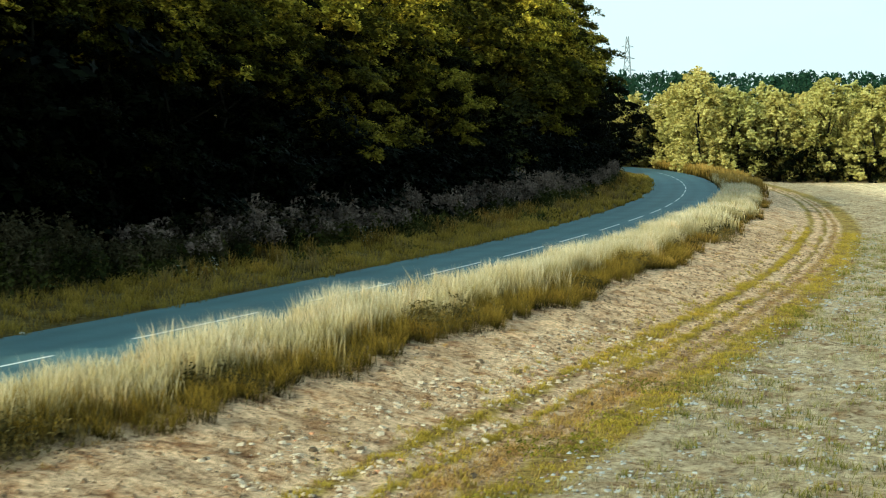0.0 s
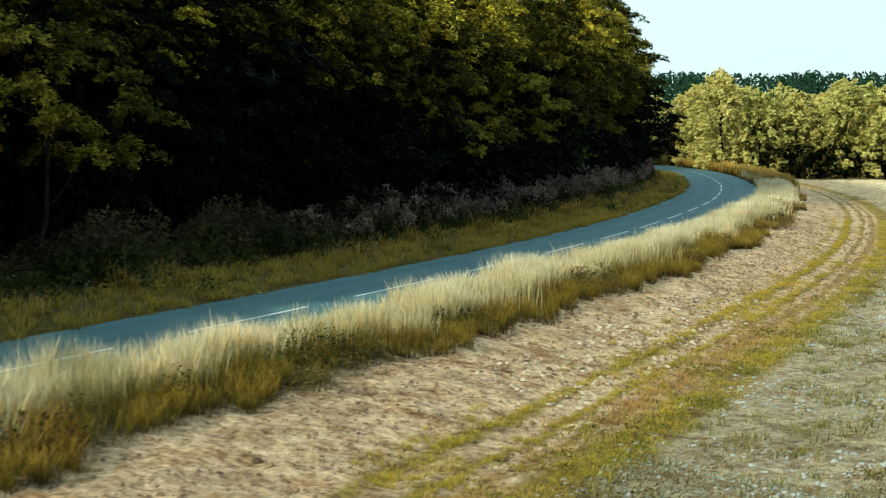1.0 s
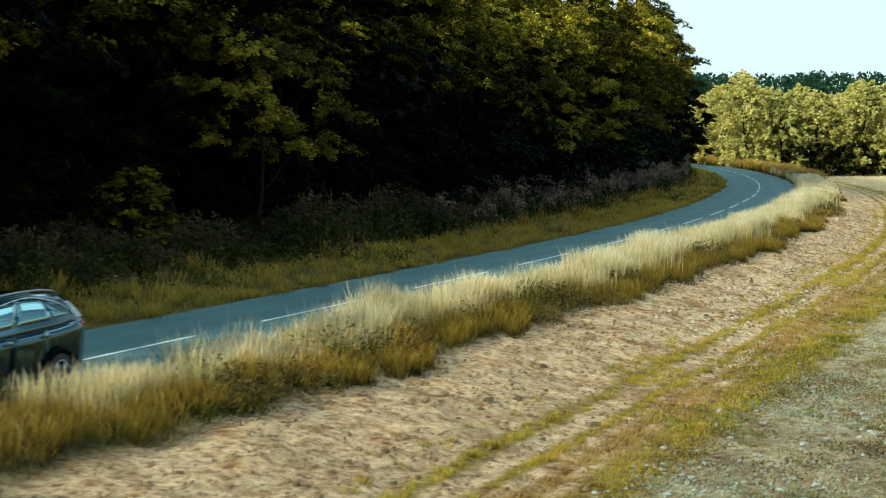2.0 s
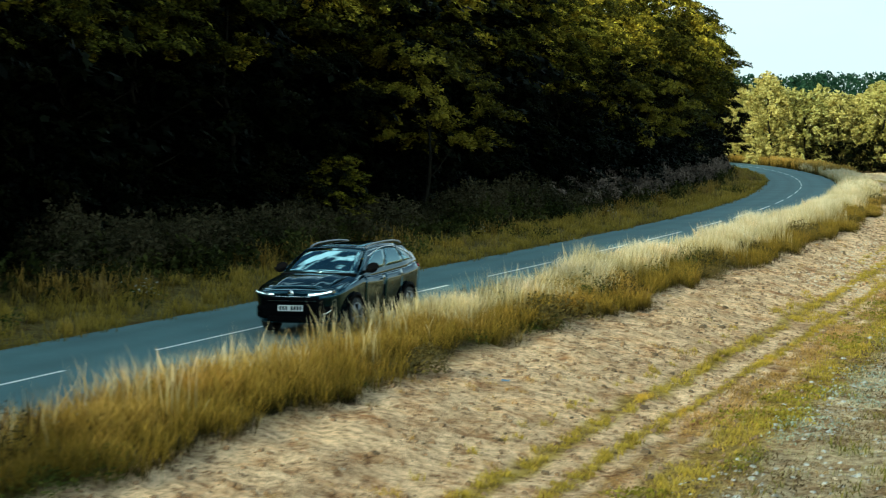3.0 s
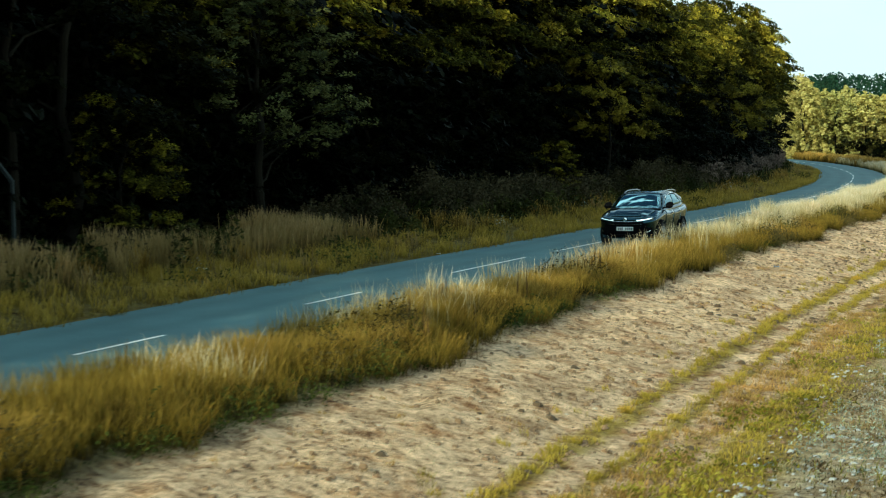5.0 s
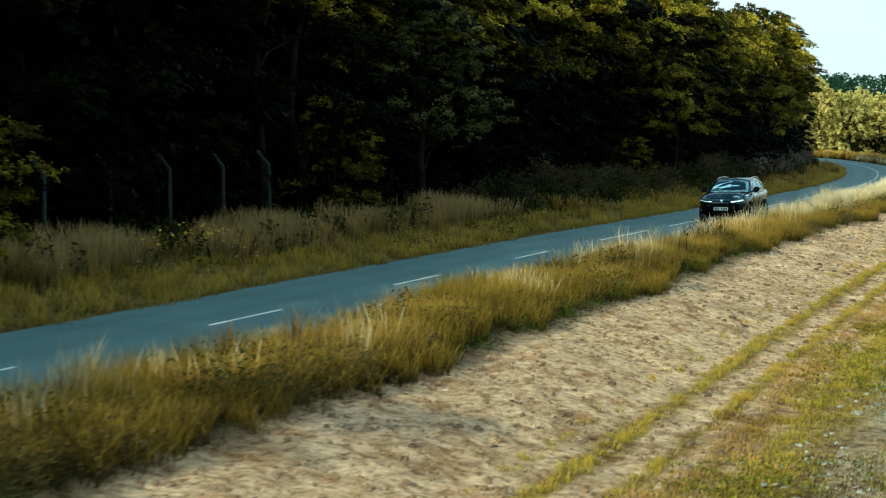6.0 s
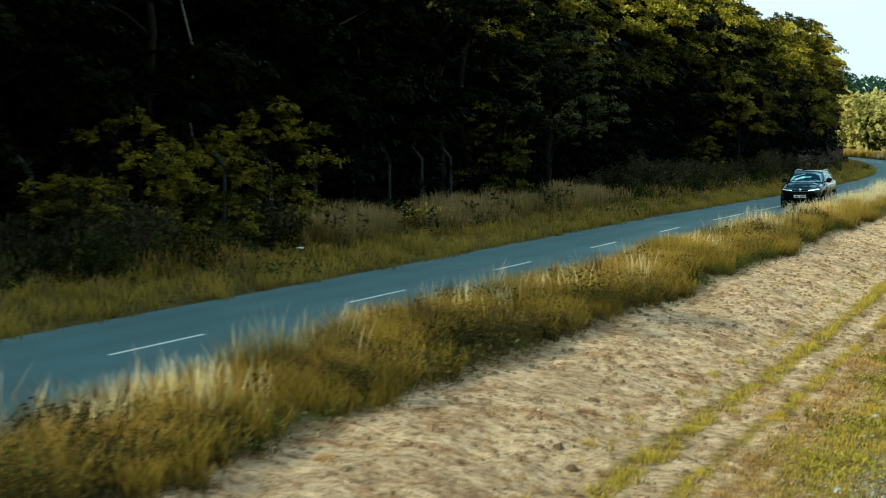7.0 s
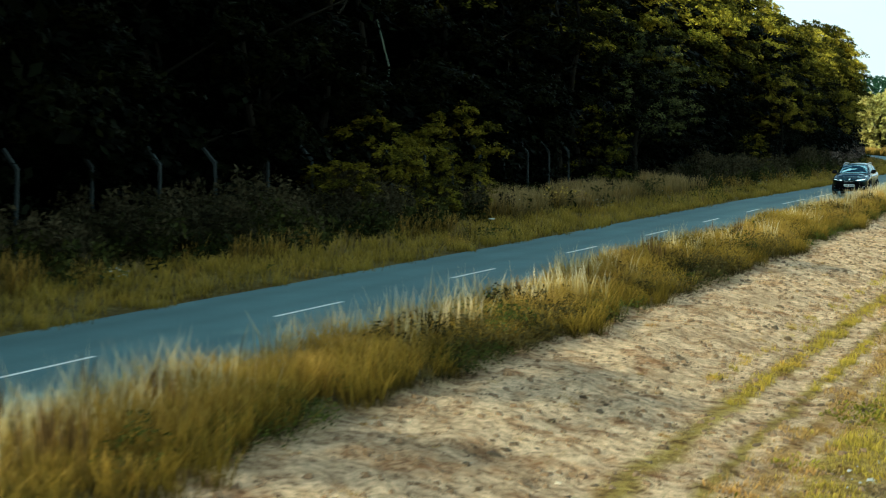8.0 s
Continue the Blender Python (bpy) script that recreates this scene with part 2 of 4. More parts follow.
# base colour tuned far below bare concrete, to sit in the dark wood
CONCRETE = plain("dark concrete", (0.034, 0.040, 0.040), 0.95, spec=0.03, vary=0.3, scale=8)
STEEL = plain("galvanised steel", (0.16, 0.17, 0.18), 0.6, 0.0, vary=0.1)
FLOWER_YELLOW = plain("yellow petals", (0.55, 0.36, 0.02), 0.6)
FLOWER_WHITE = plain("white petals", (0.45, 0.45, 0.40), 0.6)


# ---- mesh helpers ----
def mesh_np(name, verts, quads=None, tris=None, attrs=None, smooth=False):
    """A mesh from arrays: verts (n, 3), quads (m, 4), tris (k, 3), point attributes by name."""
    me = bpy.data.meshes.new(name)
    verts = np.asarray(verts, np.float32).reshape(-1, 3)
    q = np.zeros((0, 4), np.int32) if quads is None else np.asarray(quads, np.int32).reshape(-1, 4)
    t = np.zeros((0, 3), np.int32) if tris is None else np.asarray(tris, np.int32).reshape(-1, 3)
    me.vertices.add(len(verts))
    me.vertices.foreach_set("co", verts.ravel())
    loops = np.concatenate([q.ravel(), t.ravel()]).astype(np.int32)
    me.loops.add(len(loops))
    me.loops.foreach_set("vertex_index", loops)
    me.polygons.add(len(q) + len(t))
    starts = np.concatenate([np.arange(len(q)) * 4, len(q) * 4 + np.arange(len(t)) * 3]).astype(np.int32)
    me.polygons.foreach_set("loop_start", starts)
    me.polygons.foreach_set("use_smooth", np.full(len(q) + len(t), smooth))
    for key, values in (attrs or {}).items():
        a = me.attributes.new(key, "FLOAT", "POINT")
        a.data.foreach_set("value", np.asarray(values, np.float32).ravel())
    me.update(calc_edges=True)
    return me


def stuff(name, me, material, label, category):
    me.materials.append(material)
    return tagged(new(name, me), label, category, kind="stuff")


def part(name, me, material, parent, label=""):
    """Links a mesh or bmesh as one part under a thing or a part."""
    if isinstance(me, bmesh.types.BMesh):
        data = bpy.data.meshes.new(name)
        me.to_mesh(data)
        me.free()
        me = data
    if not me.materials:
        me.materials.append(material)
    ob = new(name, me)
    ob.parent = parent
    return tagged(ob, label)


# ---- the road's line ----
LINE = [(-45.93, -75.11), (-41.08, -60.91), (-35.91, -46.83), (-30.72, -32.76), (-25.77, -18.6), (-20.79, -4.45), (-15.51, 9.59),
        (-10.19, 23.61), (-5.0, 37.69), (-0.1, 51.86), (4.32, 66.2), (8.24, 80.68), (11.73, 95.26), (13.9, 105.0), (17.15, 122.5),
        (20.1, 142.0), (22.5, 163.0), (24.2, 184.0), (25.1, 205.0), (24.8, 222.0), (22.5, 240.0), (18.0, 258.0)]
_lx, _ly = np.array([p[0] for p in LINE]), np.array([p[1] for p in LINE])
_fy = np.arange(-420.0, 900.0, 1.0)
_fx = np.interp(_fy, _ly, _lx)
_fx[_fy < _ly[0]] = _lx[0] + (_fy[_fy < _ly[0]] - _ly[0]) * 0.345
_fx[_fy > _ly[-1]] = _lx[-1] - (_fy[_fy > _ly[-1]] - _ly[-1]) * 0.26
for _ in range(3):
    _k = np.ones(9) / 9
    _pad = np.pad(_fx, 4, mode="reflect", reflect_type="odd")
    _fx = np.convolve(_pad, _k, "valid")


def line_x(y):
    return np.interp(y, _fy, _fx)


def slope(y):
    return (line_x(np.asarray(y) + 0.5) - line_x(np.asarray(y) - 0.5))


def on_road(y, lat):
    """The plan place at y along the road's line, lat metres to its field side."""
    k = slope(y)
    h = np.sqrt(1 + k * k)
    return line_x(y) + lat / h, np.asarray(y) - lat * k / h


LATS = [-60, -12, -8, -4, -3, 3.2, 4.2, 5.2, 6.3, 8, 10, 14, 40, 120]
RISE = [1.2, 0.6, 0.35, 0.03, -0.03, -0.03, 0.0, -0.2, -0.36, -0.75, -1.0, -1.1, -1.2, -1.2]


def land(x, y):
    """The ground's height without its small relief."""
    lat = (x - line_x(y)) / np.sqrt(1 + slope(y) ** 2)
    z = np.interp(lat, LATS, RISE)
    far = np.clip((y - 300) / 380, 0, 1)
    return z + 15 * far * far * (3 - 2 * far), lat


def waves(x, y, seed, sizes=((3.1, 1.0), (1.3, 0.6), (0.6, 0.4))):
    """A cheap uneven surface about 1 high."""
    r = np.random.RandomState(seed)
    z = np.zeros_like(x)
    for size, amp in sizes:
        for _ in range(5):
            a, p = r.uniform(0, math.tau, 2)
            z += amp * np.sin((x * math.cos(a) + y * math.sin(a)) * math.tau / (size * r.uniform(0.7, 1.4)) + p) / 5
    return z


def relief(x, y):
    """The small lumps of the ground."""
    return 0.05 * waves(x, y, 3) + 0.04 * waves(x, y, 4, ((1.1, 1.0), (0.75, 1.0), (0.55, 1.0)))


# ---- ground ----
def build_ground():
    ys = np.concatenate([np.arange(-420, -110, 15), np.arange(-110, 150, 0.4), np.arange(150, 260, 2), np.arange(260, 900, 20)])
    ls = np.concatenate([[-700, -350, -180, -90, -50, -30, -20, -15, -12], np.arange(-10, -2.6, 0.6), [-2.7, -2.3, 0.0, 2.5],
                         np.arange(2.9, 15, 0.2), [15.6, 16.5, 18, 20, 24, 30, 40, 60, 90, 140, 250, 450, 800]])
    Y, L = np.meshgrid(ys, ls, indexing="ij")
    X = line_x(Y) + L * np.sqrt(1 + slope(Y) ** 2)
    Z, lat = land(X, Y)
    near = np.clip((np.abs(L) - 3.0) / 1.0, 0, 1) * (np.abs(L) < 60)
    Z = Z + near * relief(X, Y)
    Z = np.where(np.abs(L) < 2.8, Z - 0.04, Z)
    n, m = Y.shape
    i = (np.arange(n - 1)[:, None] * m + np.arange(m - 1)[None, :]).ravel()
    me = mesh_np("ground", np.stack([X, Y, Z], -1), np.stack([i, i + 1, i + m + 1, i + m], 1)[:, ::-1] * 1, attrs={"lat": L}, smooth=True)
    me.flip_normals()
    me.materials.append(GROUND)
    tagged(new("ground", me), "dry sandy field margin with stubble and rough verges beside the road", "ground", kind="structure")


build_ground()


# ---- road and its markings ----
def strip(name, y0, y1, l0, l1, z, step, cols=1, wear=False):
    ys = np.linspace(y0, y1, max(2, int((y1 - y0) / step) + 1))
    ls = np.linspace(l0, l1, cols + 1)
    Y, L = np.meshgrid(ys, ls, indexing="ij")
    X, YY = on_road(Y, L)
    Z = z - 0.008 * np.abs(L)
    n, m = Y.shape
    i = (np.arange(n - 1)[:, None] * m + np.arange(m - 1)[None, :]).ravel()
    w = np.zeros_like(L)
    for c in (-2.05, -0.75, 0.75, 2.05):
        w += np.exp(-((L - c) / 0.28) ** 2)
    return mesh_np(name, np.stack([X, YY, Z], -1), np.stack([i, i + 1, i + m + 1, i + m], 1), attrs={"wear": w} if wear else None, smooth=True)


HALF = 2.75
road_mesh = strip("road", -400, 420, -HALF, HALF, 0.02, 1.0, 44, True)
road_mesh.materials.append(ASPHALT)
road = tagged(new("road", road_mesh), "narrow two-lane asphalt country road in the shade of a wood", "road", kind="structure")


def road_y(s):
    """y on the road's line at s metres along it from the first long mark."""
    return float(np.interp(s, _arc, _fy))


_arc = np.concatenate([[0], np.cumsum(np.hypot(np.diff(_fx), np.diff(_fy)))])
_arc -= np.interp(-4.45, _fy, _arc)
for k in range(-14, 24):
    s0, s1 = 9.0 * k, 9.0 * k + (6.0 if k >= 0 else 3.0)
    part("lane_marking", strip("lane_marking", road_y(s0), road_y(s1), -0.044, 0.044, 0.026, 1.0), PAINT_WHITE, road)


# ---- grasses and weeds ----
def blades(rng, x, y, z, height, width, lean=0.25, head=0.0):
    """Bent grass blades at the given places, each of a quad and a tip; head widens the upper part into a seed head."""
    n = len(x)
    a, d = rng.uniform(0, math.tau, n), rng.uniform(0, math.tau, n)
    k = height * rng.uniform(0.1, 1.0, n) * lean
    ux, uy = np.cos(a) * width / 2, np.sin(a) * width / 2
    dx, dy = np.cos(d) * k, np.sin(d) * k
    base = np.stack([x, y, z - 0.03], 1)
    mid = base + np.stack([dx * 0.4, dy * 0.4, height * 0.62], 1)
    top = base + np.stack([dx, dy, height], 1)
    u = np.stack([ux, uy, np.zeros(n)], 1)
    w = 1.0 + head
    V = np.stack([base - u, base + u, mid + u * w, mid - u * w, top], 1)
    i = np.arange(n)[:, None] * 5
    return V.reshape(-1, 3), i + np.array([[0, 1, 2, 3]]), i + np.array([[3, 2, 4]]), np.tile(np.array([0, 0, 0.62, 0.62, 1.0], np.float32), n)


def grass(name, material, label, seed, n, y0, y1, lat, height, width, lean=0.25, head=0.0, clump=0.0, bias=1.0, keep=None, swing=0.22):
    """A swathe of grass between two offsets from the road's line. clump: how far the blades gather into tufts."""
    rng = np.random.RandomState(seed)
    y = y0 + (y1 - y0) * rng.uniform(0, 1, n) ** bias
    l = lat(rng, n, y) if callable(lat) else rng.uniform(lat[0], lat[1], n)
    if clump:
        tufts = max(4, n // 22)
        pick = rng.randint(0, tufts, n)
        y = y[pick] + rng.normal(0, clump, n)
        l = l[pick] + rng.normal(0, clump, n)
    x, yy = on_road(y, l)
    patch = waves(x, yy, seed + 50, ((9.0, 1.0), (3.5, 0.8), (1.4, 0.6)))
    if keep is not None:
        ok = patch > keep
        x, yy, l, patch = x[ok], yy[ok], l[ok], patch[ok]
    z, off = land(x, yy)
    z = z + relief(x, yy) * np.clip((np.abs(off) - 3.0) / 1.0, 0, 1)
    h = rng.uniform(height[0], height[1], len(x)) * (1.0 + swing * np.clip(patch, -1.5, 1.3))
    w = np.full(len(x), width) * rng.uniform(0.6, 1.4, len(x))
    V, q, t, al = blades(rng, x, yy, z, h, w, lean, head)
    return stuff(name, mesh_np(name, V, q, t, {"along": al}), material, label, "grass")


def leaf_quads(rng, c, size, up=0.35, stretch=2.0, out=None):
    """Small leaves at the centres c: rhombs turned at random, most of them facing up and out."""
    n = len(c)
    d = rng.normal(0, 1, (n, 3))
    if out is not None:
        d = d * 0.45 + out * 1.0
    d[:, 2] += up * 2
    d /= np.linalg.norm(d, axis=1)[:, None]
    e = np.cross(d, rng.normal(0, 1, (n, 3)))
    e /= np.linalg.norm(e, axis=1)[:, None] + 1e-9
    g = np.cross(d, e)
    s = (size * rng.uniform(0.6, 1.4, n))[:, None]
    V = np.stack([c - e * s * stretch / 2, c + g * s / 2 - e * s * 0.1, c + e * s * stretch / 2, c - g * s / 2 - e * s * 0.1], 1)
    return V


def quads_mesh(name, V, tone=None):
    V = V.reshape(-1, 4, 3)
    tone = np.zeros(len(V)) if tone is None else tone
    return mesh_np(name, V.reshape(-1, 3), np.arange(len(V) * 4).reshape(-1, 4), attrs={"tone": np.repeat(tone, 4)})


def weeds(name, material, label, seed, n, y0, y1, lat, height, size, per=26, keep=-0.2, plume=0.5, span=(0.05, 1.0), pattern=None, bare=None):
    """Tall leafy stems in drifts."""
    rng = np.random.RandomState(seed)
    y, l = rng.uniform(y0, y1, n), rng.uniform(lat[0], lat[1], n)
    x, yy = on_road(y, l)
    patch = waves(x, yy, pattern or seed + 9, ((9.0, 1.0), (4.0, 1.0), (1.8, 0.5)))
    ok = patch > keep
    if bare:
        ok &= (y < bare[0]) | (y > bare[1])
    x, yy, patch = x[ok], yy[ok], patch[ok]
    z, _ = land(x, yy)
    h = rng.uniform(height[0], height[1], len(x)) * (0.68 + 0.60 * np.clip(patch, -0.35, 1.1))
    t = span[0] + (span[1] - span[0]) * rng.uniform(0, 1, (len(x), per)) ** 0.7
    r = (0.06 + 0.20 * (1 - t) + 0.05 * plume)
    a = rng.uniform(0, math.tau, t.shape)
    c = np.stack([x[:, None] + r * np.cos(a), yy[:, None] + r * np.sin(a), z[:, None] + t * h[:, None]], -1).reshape(-1, 3)
    V = leaf_quads(rng, c, np.full(len(c), size), 0.2, 2.4)
    return stuff(name, quads_mesh(name, V), material, label, "weeds")


def verge_edge(y):
    """Where the tall grass gives way to the field."""
    return 4.85 + 0.55 * np.clip((y - 5) / 35, 0, 1) + 0.20 * np.sin(y * 0.9) + 0.14 * np.sin(y * 2.3 + 1) + 0.20 * np.sin(y * 0.37 + 2)


def in_verge(rng, n, y):
    return 2.8 + (verge_edge(y) - 3.2) * rng.uniform(0, 1, n)


def road_half(rng, n, y):
    return 2.8 + (verge_edge(y) - 3.7) * rng.uniform(0, 1, n) ** 1.15


def outer_verge(rng, n, y):
    e = verge_edge(y)
    return e - 1.1 * rng.uniform(0, 1, n) ** 1.3 + 0.1


def by_road(rng, n, y):
    return 2.75 + 1.3 * rng.uniform(0, 1, n) ** 1.3


PALE_LABEL = "tall dry straw-coloured grass with pale seed heads along the road"
RANK_LABEL = "ochre and green rank grass along the field edge"
SHORT_LABEL = "short shaded grass beside the road"
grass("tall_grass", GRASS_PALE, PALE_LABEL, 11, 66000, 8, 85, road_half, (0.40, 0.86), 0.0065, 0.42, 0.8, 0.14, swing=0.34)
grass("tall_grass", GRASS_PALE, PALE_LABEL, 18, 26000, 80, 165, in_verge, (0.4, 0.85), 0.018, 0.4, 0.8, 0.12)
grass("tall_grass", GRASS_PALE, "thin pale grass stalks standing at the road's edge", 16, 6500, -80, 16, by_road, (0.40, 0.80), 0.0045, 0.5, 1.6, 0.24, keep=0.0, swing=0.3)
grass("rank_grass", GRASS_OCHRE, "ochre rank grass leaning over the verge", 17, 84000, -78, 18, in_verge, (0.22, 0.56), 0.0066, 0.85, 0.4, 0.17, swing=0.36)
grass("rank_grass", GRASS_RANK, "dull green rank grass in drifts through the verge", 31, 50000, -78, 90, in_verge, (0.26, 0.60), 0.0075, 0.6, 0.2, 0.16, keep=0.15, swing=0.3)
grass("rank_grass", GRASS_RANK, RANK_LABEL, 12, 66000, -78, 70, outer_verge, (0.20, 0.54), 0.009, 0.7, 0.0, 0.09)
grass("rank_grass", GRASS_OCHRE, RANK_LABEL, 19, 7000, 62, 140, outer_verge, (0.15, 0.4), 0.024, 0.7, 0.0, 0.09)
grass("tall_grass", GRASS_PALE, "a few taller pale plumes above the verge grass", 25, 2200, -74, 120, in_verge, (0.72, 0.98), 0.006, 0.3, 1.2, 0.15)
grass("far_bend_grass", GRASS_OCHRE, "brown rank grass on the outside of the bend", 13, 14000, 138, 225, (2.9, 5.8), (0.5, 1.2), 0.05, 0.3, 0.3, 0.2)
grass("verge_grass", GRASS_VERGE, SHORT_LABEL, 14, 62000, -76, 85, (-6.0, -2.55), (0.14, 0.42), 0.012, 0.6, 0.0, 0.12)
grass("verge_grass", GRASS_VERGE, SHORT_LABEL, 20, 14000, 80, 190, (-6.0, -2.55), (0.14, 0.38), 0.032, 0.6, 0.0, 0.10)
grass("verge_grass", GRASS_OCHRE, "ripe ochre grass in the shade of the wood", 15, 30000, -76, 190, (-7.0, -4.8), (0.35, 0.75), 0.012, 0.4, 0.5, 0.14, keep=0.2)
grass("ripe_grass", GRASS_RIPE, "tall brown seeding grass at the foot of the wood", 34, 15000, -27, 3, (-7.6, -5.2), (0.6, 1.05), 0.010, 0.35, 1.2, 0.16, keep=-0.2)
grass("ripe_grass", GRASS_RIPE, "brown seeding grass in tufts along the shaded verge", 35, 12000, -76, 150, (-6.2, -3.2), (0.3, 0.62), 0.012, 0.45, 1.0, 0.16, keep=0.45)
HERB_LABEL = "mounded stand of willowherb with purple-brown seed plumes before the wood"
weeds("willowherb", WEED_GREEN, HERB_LABEL, 21, 7600, -76, 185, (-8.4, -5.6), (1.0, 1.55), 0.075, per=22, keep=-0.08, span=(0.1, 0.75), pattern=30, bare=(-25, -1))
weeds("willowherb_plumes", WEED_DULL, "mounded dull olive weeds gone to seed before the wood", 27, 7600, -76, 62, (-8.4, -5.6), (1.1, 1.65), 0.060, per=22, keep=-0.08, span=(0.5, 1.0), pattern=30, bare=(-25, -1))
weeds("willowherb_plumes", WEED, HERB_LABEL, 28, 5200, 50, 185, (-8.4, -5.6), (1.1, 1.75), 0.066, per=26, keep=-0.08, span=(0.6, 1.0), pattern=30)
weeds("nettles", NETTLE, "dark green weed patches in the shaded verge", 29, 2600, -58, 150, (-5.9, -3.1), (0.2, 0.55), 0.035, per=24, keep=0.65)
weeds("nettles", WEED_GREEN, "dark green nettles and bramble before the wood", 22, 3000, -58, 185, (-8.4, -5.0), (0.5, 1.1), 0.07, keep=0.2)
weeds("nettles", NETTLE, "dark green nettles at the foot of the verge grass", 26, 2200, -76, 24, (4.45, 5.1), (0.12, 0.34), 0.022, per=24, keep=0.1)
weeds("nettles", NETTLE, "dark green weeds standing in the verge grass", 32, 1500, -78, 30, (3.5, 4.9), (0.35, 0.62), 0.026, per=26, keep=0.55)
# weeds and rank grass darkened here to stand in for shade on the verge
weeds("nettles", DOCK_DARK, "dark olive weeds massed in place of shade on the verge", 36, 2000, -60, -34, (3.5, 5.1), (0.28, 0.56), 0.028, per=26, keep=-0.15)
grass("rank_grass", GRASS_RANK, "dark rank grass thickened to stand in for shade on the verge", 37, 30000, -50, -14, in_verge, (0.34, 0.68), 0.0075, 0.5, 0.2, 0.16, keep=-0.3, swing=0.34)
weeds("dock_stems", DOCK_DARK, "dark brown-green dock and mugwort in the verge", 38, 900, -50, -2, (3.3, 4.9), (0.40, 0.70), 0.026, per=30, keep=0.35)
grass("dock_spikes", GRASS_RUST, "rust-brown dock seed spikes standing in the verge grass", 33, 1500, -70, 2, in_verge, (0.55, 0.80), 0.010, 0.15, 2.2, 0.12, keep=0.35)
weeds("dock_stems", DOCK, "dark leafy weeds at the foot of the tall grass", 24, 1500, 10, 110, (4.4, 5.3), (0.25, 0.55), 0.035, keep=0.3)


def bramble(y, l, r, h, seed):
    """A low dense bramble clump."""
    rng = np.random.RandomState(seed)
    x, yy = on_road(y, l)
    z, _ = land(np.array([float(x)]), np.array([float(yy)]))
    d = rng.normal(0, 1, (900, 3))
    d /= np.linalg.norm(d, axis=1)[:, None]
    c = d * rng.uniform(0.3, 1.0, (900, 1)) ** 0.5 * np.array([r, r, h])
    c[:, 2] = np.abs(c[:, 2])
    c += np.array([float(x), float(yy), float(z[0]) + 0.05])
    me = quads_mesh("bramble", leaf_quads(rng, c, np.full(900, 0.034), 0.5, 1.6, d))
    me.materials.append(DOCK)
    tagged(new("bramble", me), "low dark olive bramble clump at the edge of the field", "bramble", "brambles along the verge")


for y, l, r, h in ((4.0, 5.15, 0.42, 0.5), (52.5, 5.5, 0.6, 0.6), (-32.0, 4.6, 0.5, 0.45), (24.0, 5.3, 0.5, 0.4), (78.0, 5.7, 0.7, 0.5)):
    bramble(y, l, r, h, int(y) + 300)


# ---- trees ----
def limb(bm, p0, p1, r0, r1, sides=7, bends=3, rng=None, wob=0.12):
    """A tapered, slightly crooked limb from p0 to p1."""
    p0, p1 = Vector(p0), Vector(p1)
    axis = (p1 - p0).normalized()
    u = axis.orthogonal().normalized()
    v = axis.cross(u)
    rings = []
    for k in range(bends + 1):
        f = k / bends
        c = p0.lerp(p1, f)
        if 0 < k < bends:
            c = c + (u * rng.uniform(-1, 1) + v * rng.uniform(-1, 1)) * wob * (p1 - p0).length * 0.25
        r = r0 + (r1 - r0) * f
        rings.append([bm.verts.new(c + (u * math.cos(a) + v * math.sin(a)) * r) for a in (math.tau * i / sides for i in range(sides))])
    for a, b in zip(rings, rings[1:]):
        for i in range(sides):
            bm.faces.new((a[i], a[(i + 1) % sides], b[(i + 1) % sides], b[i]))
    bm.faces.new(rings[-1])


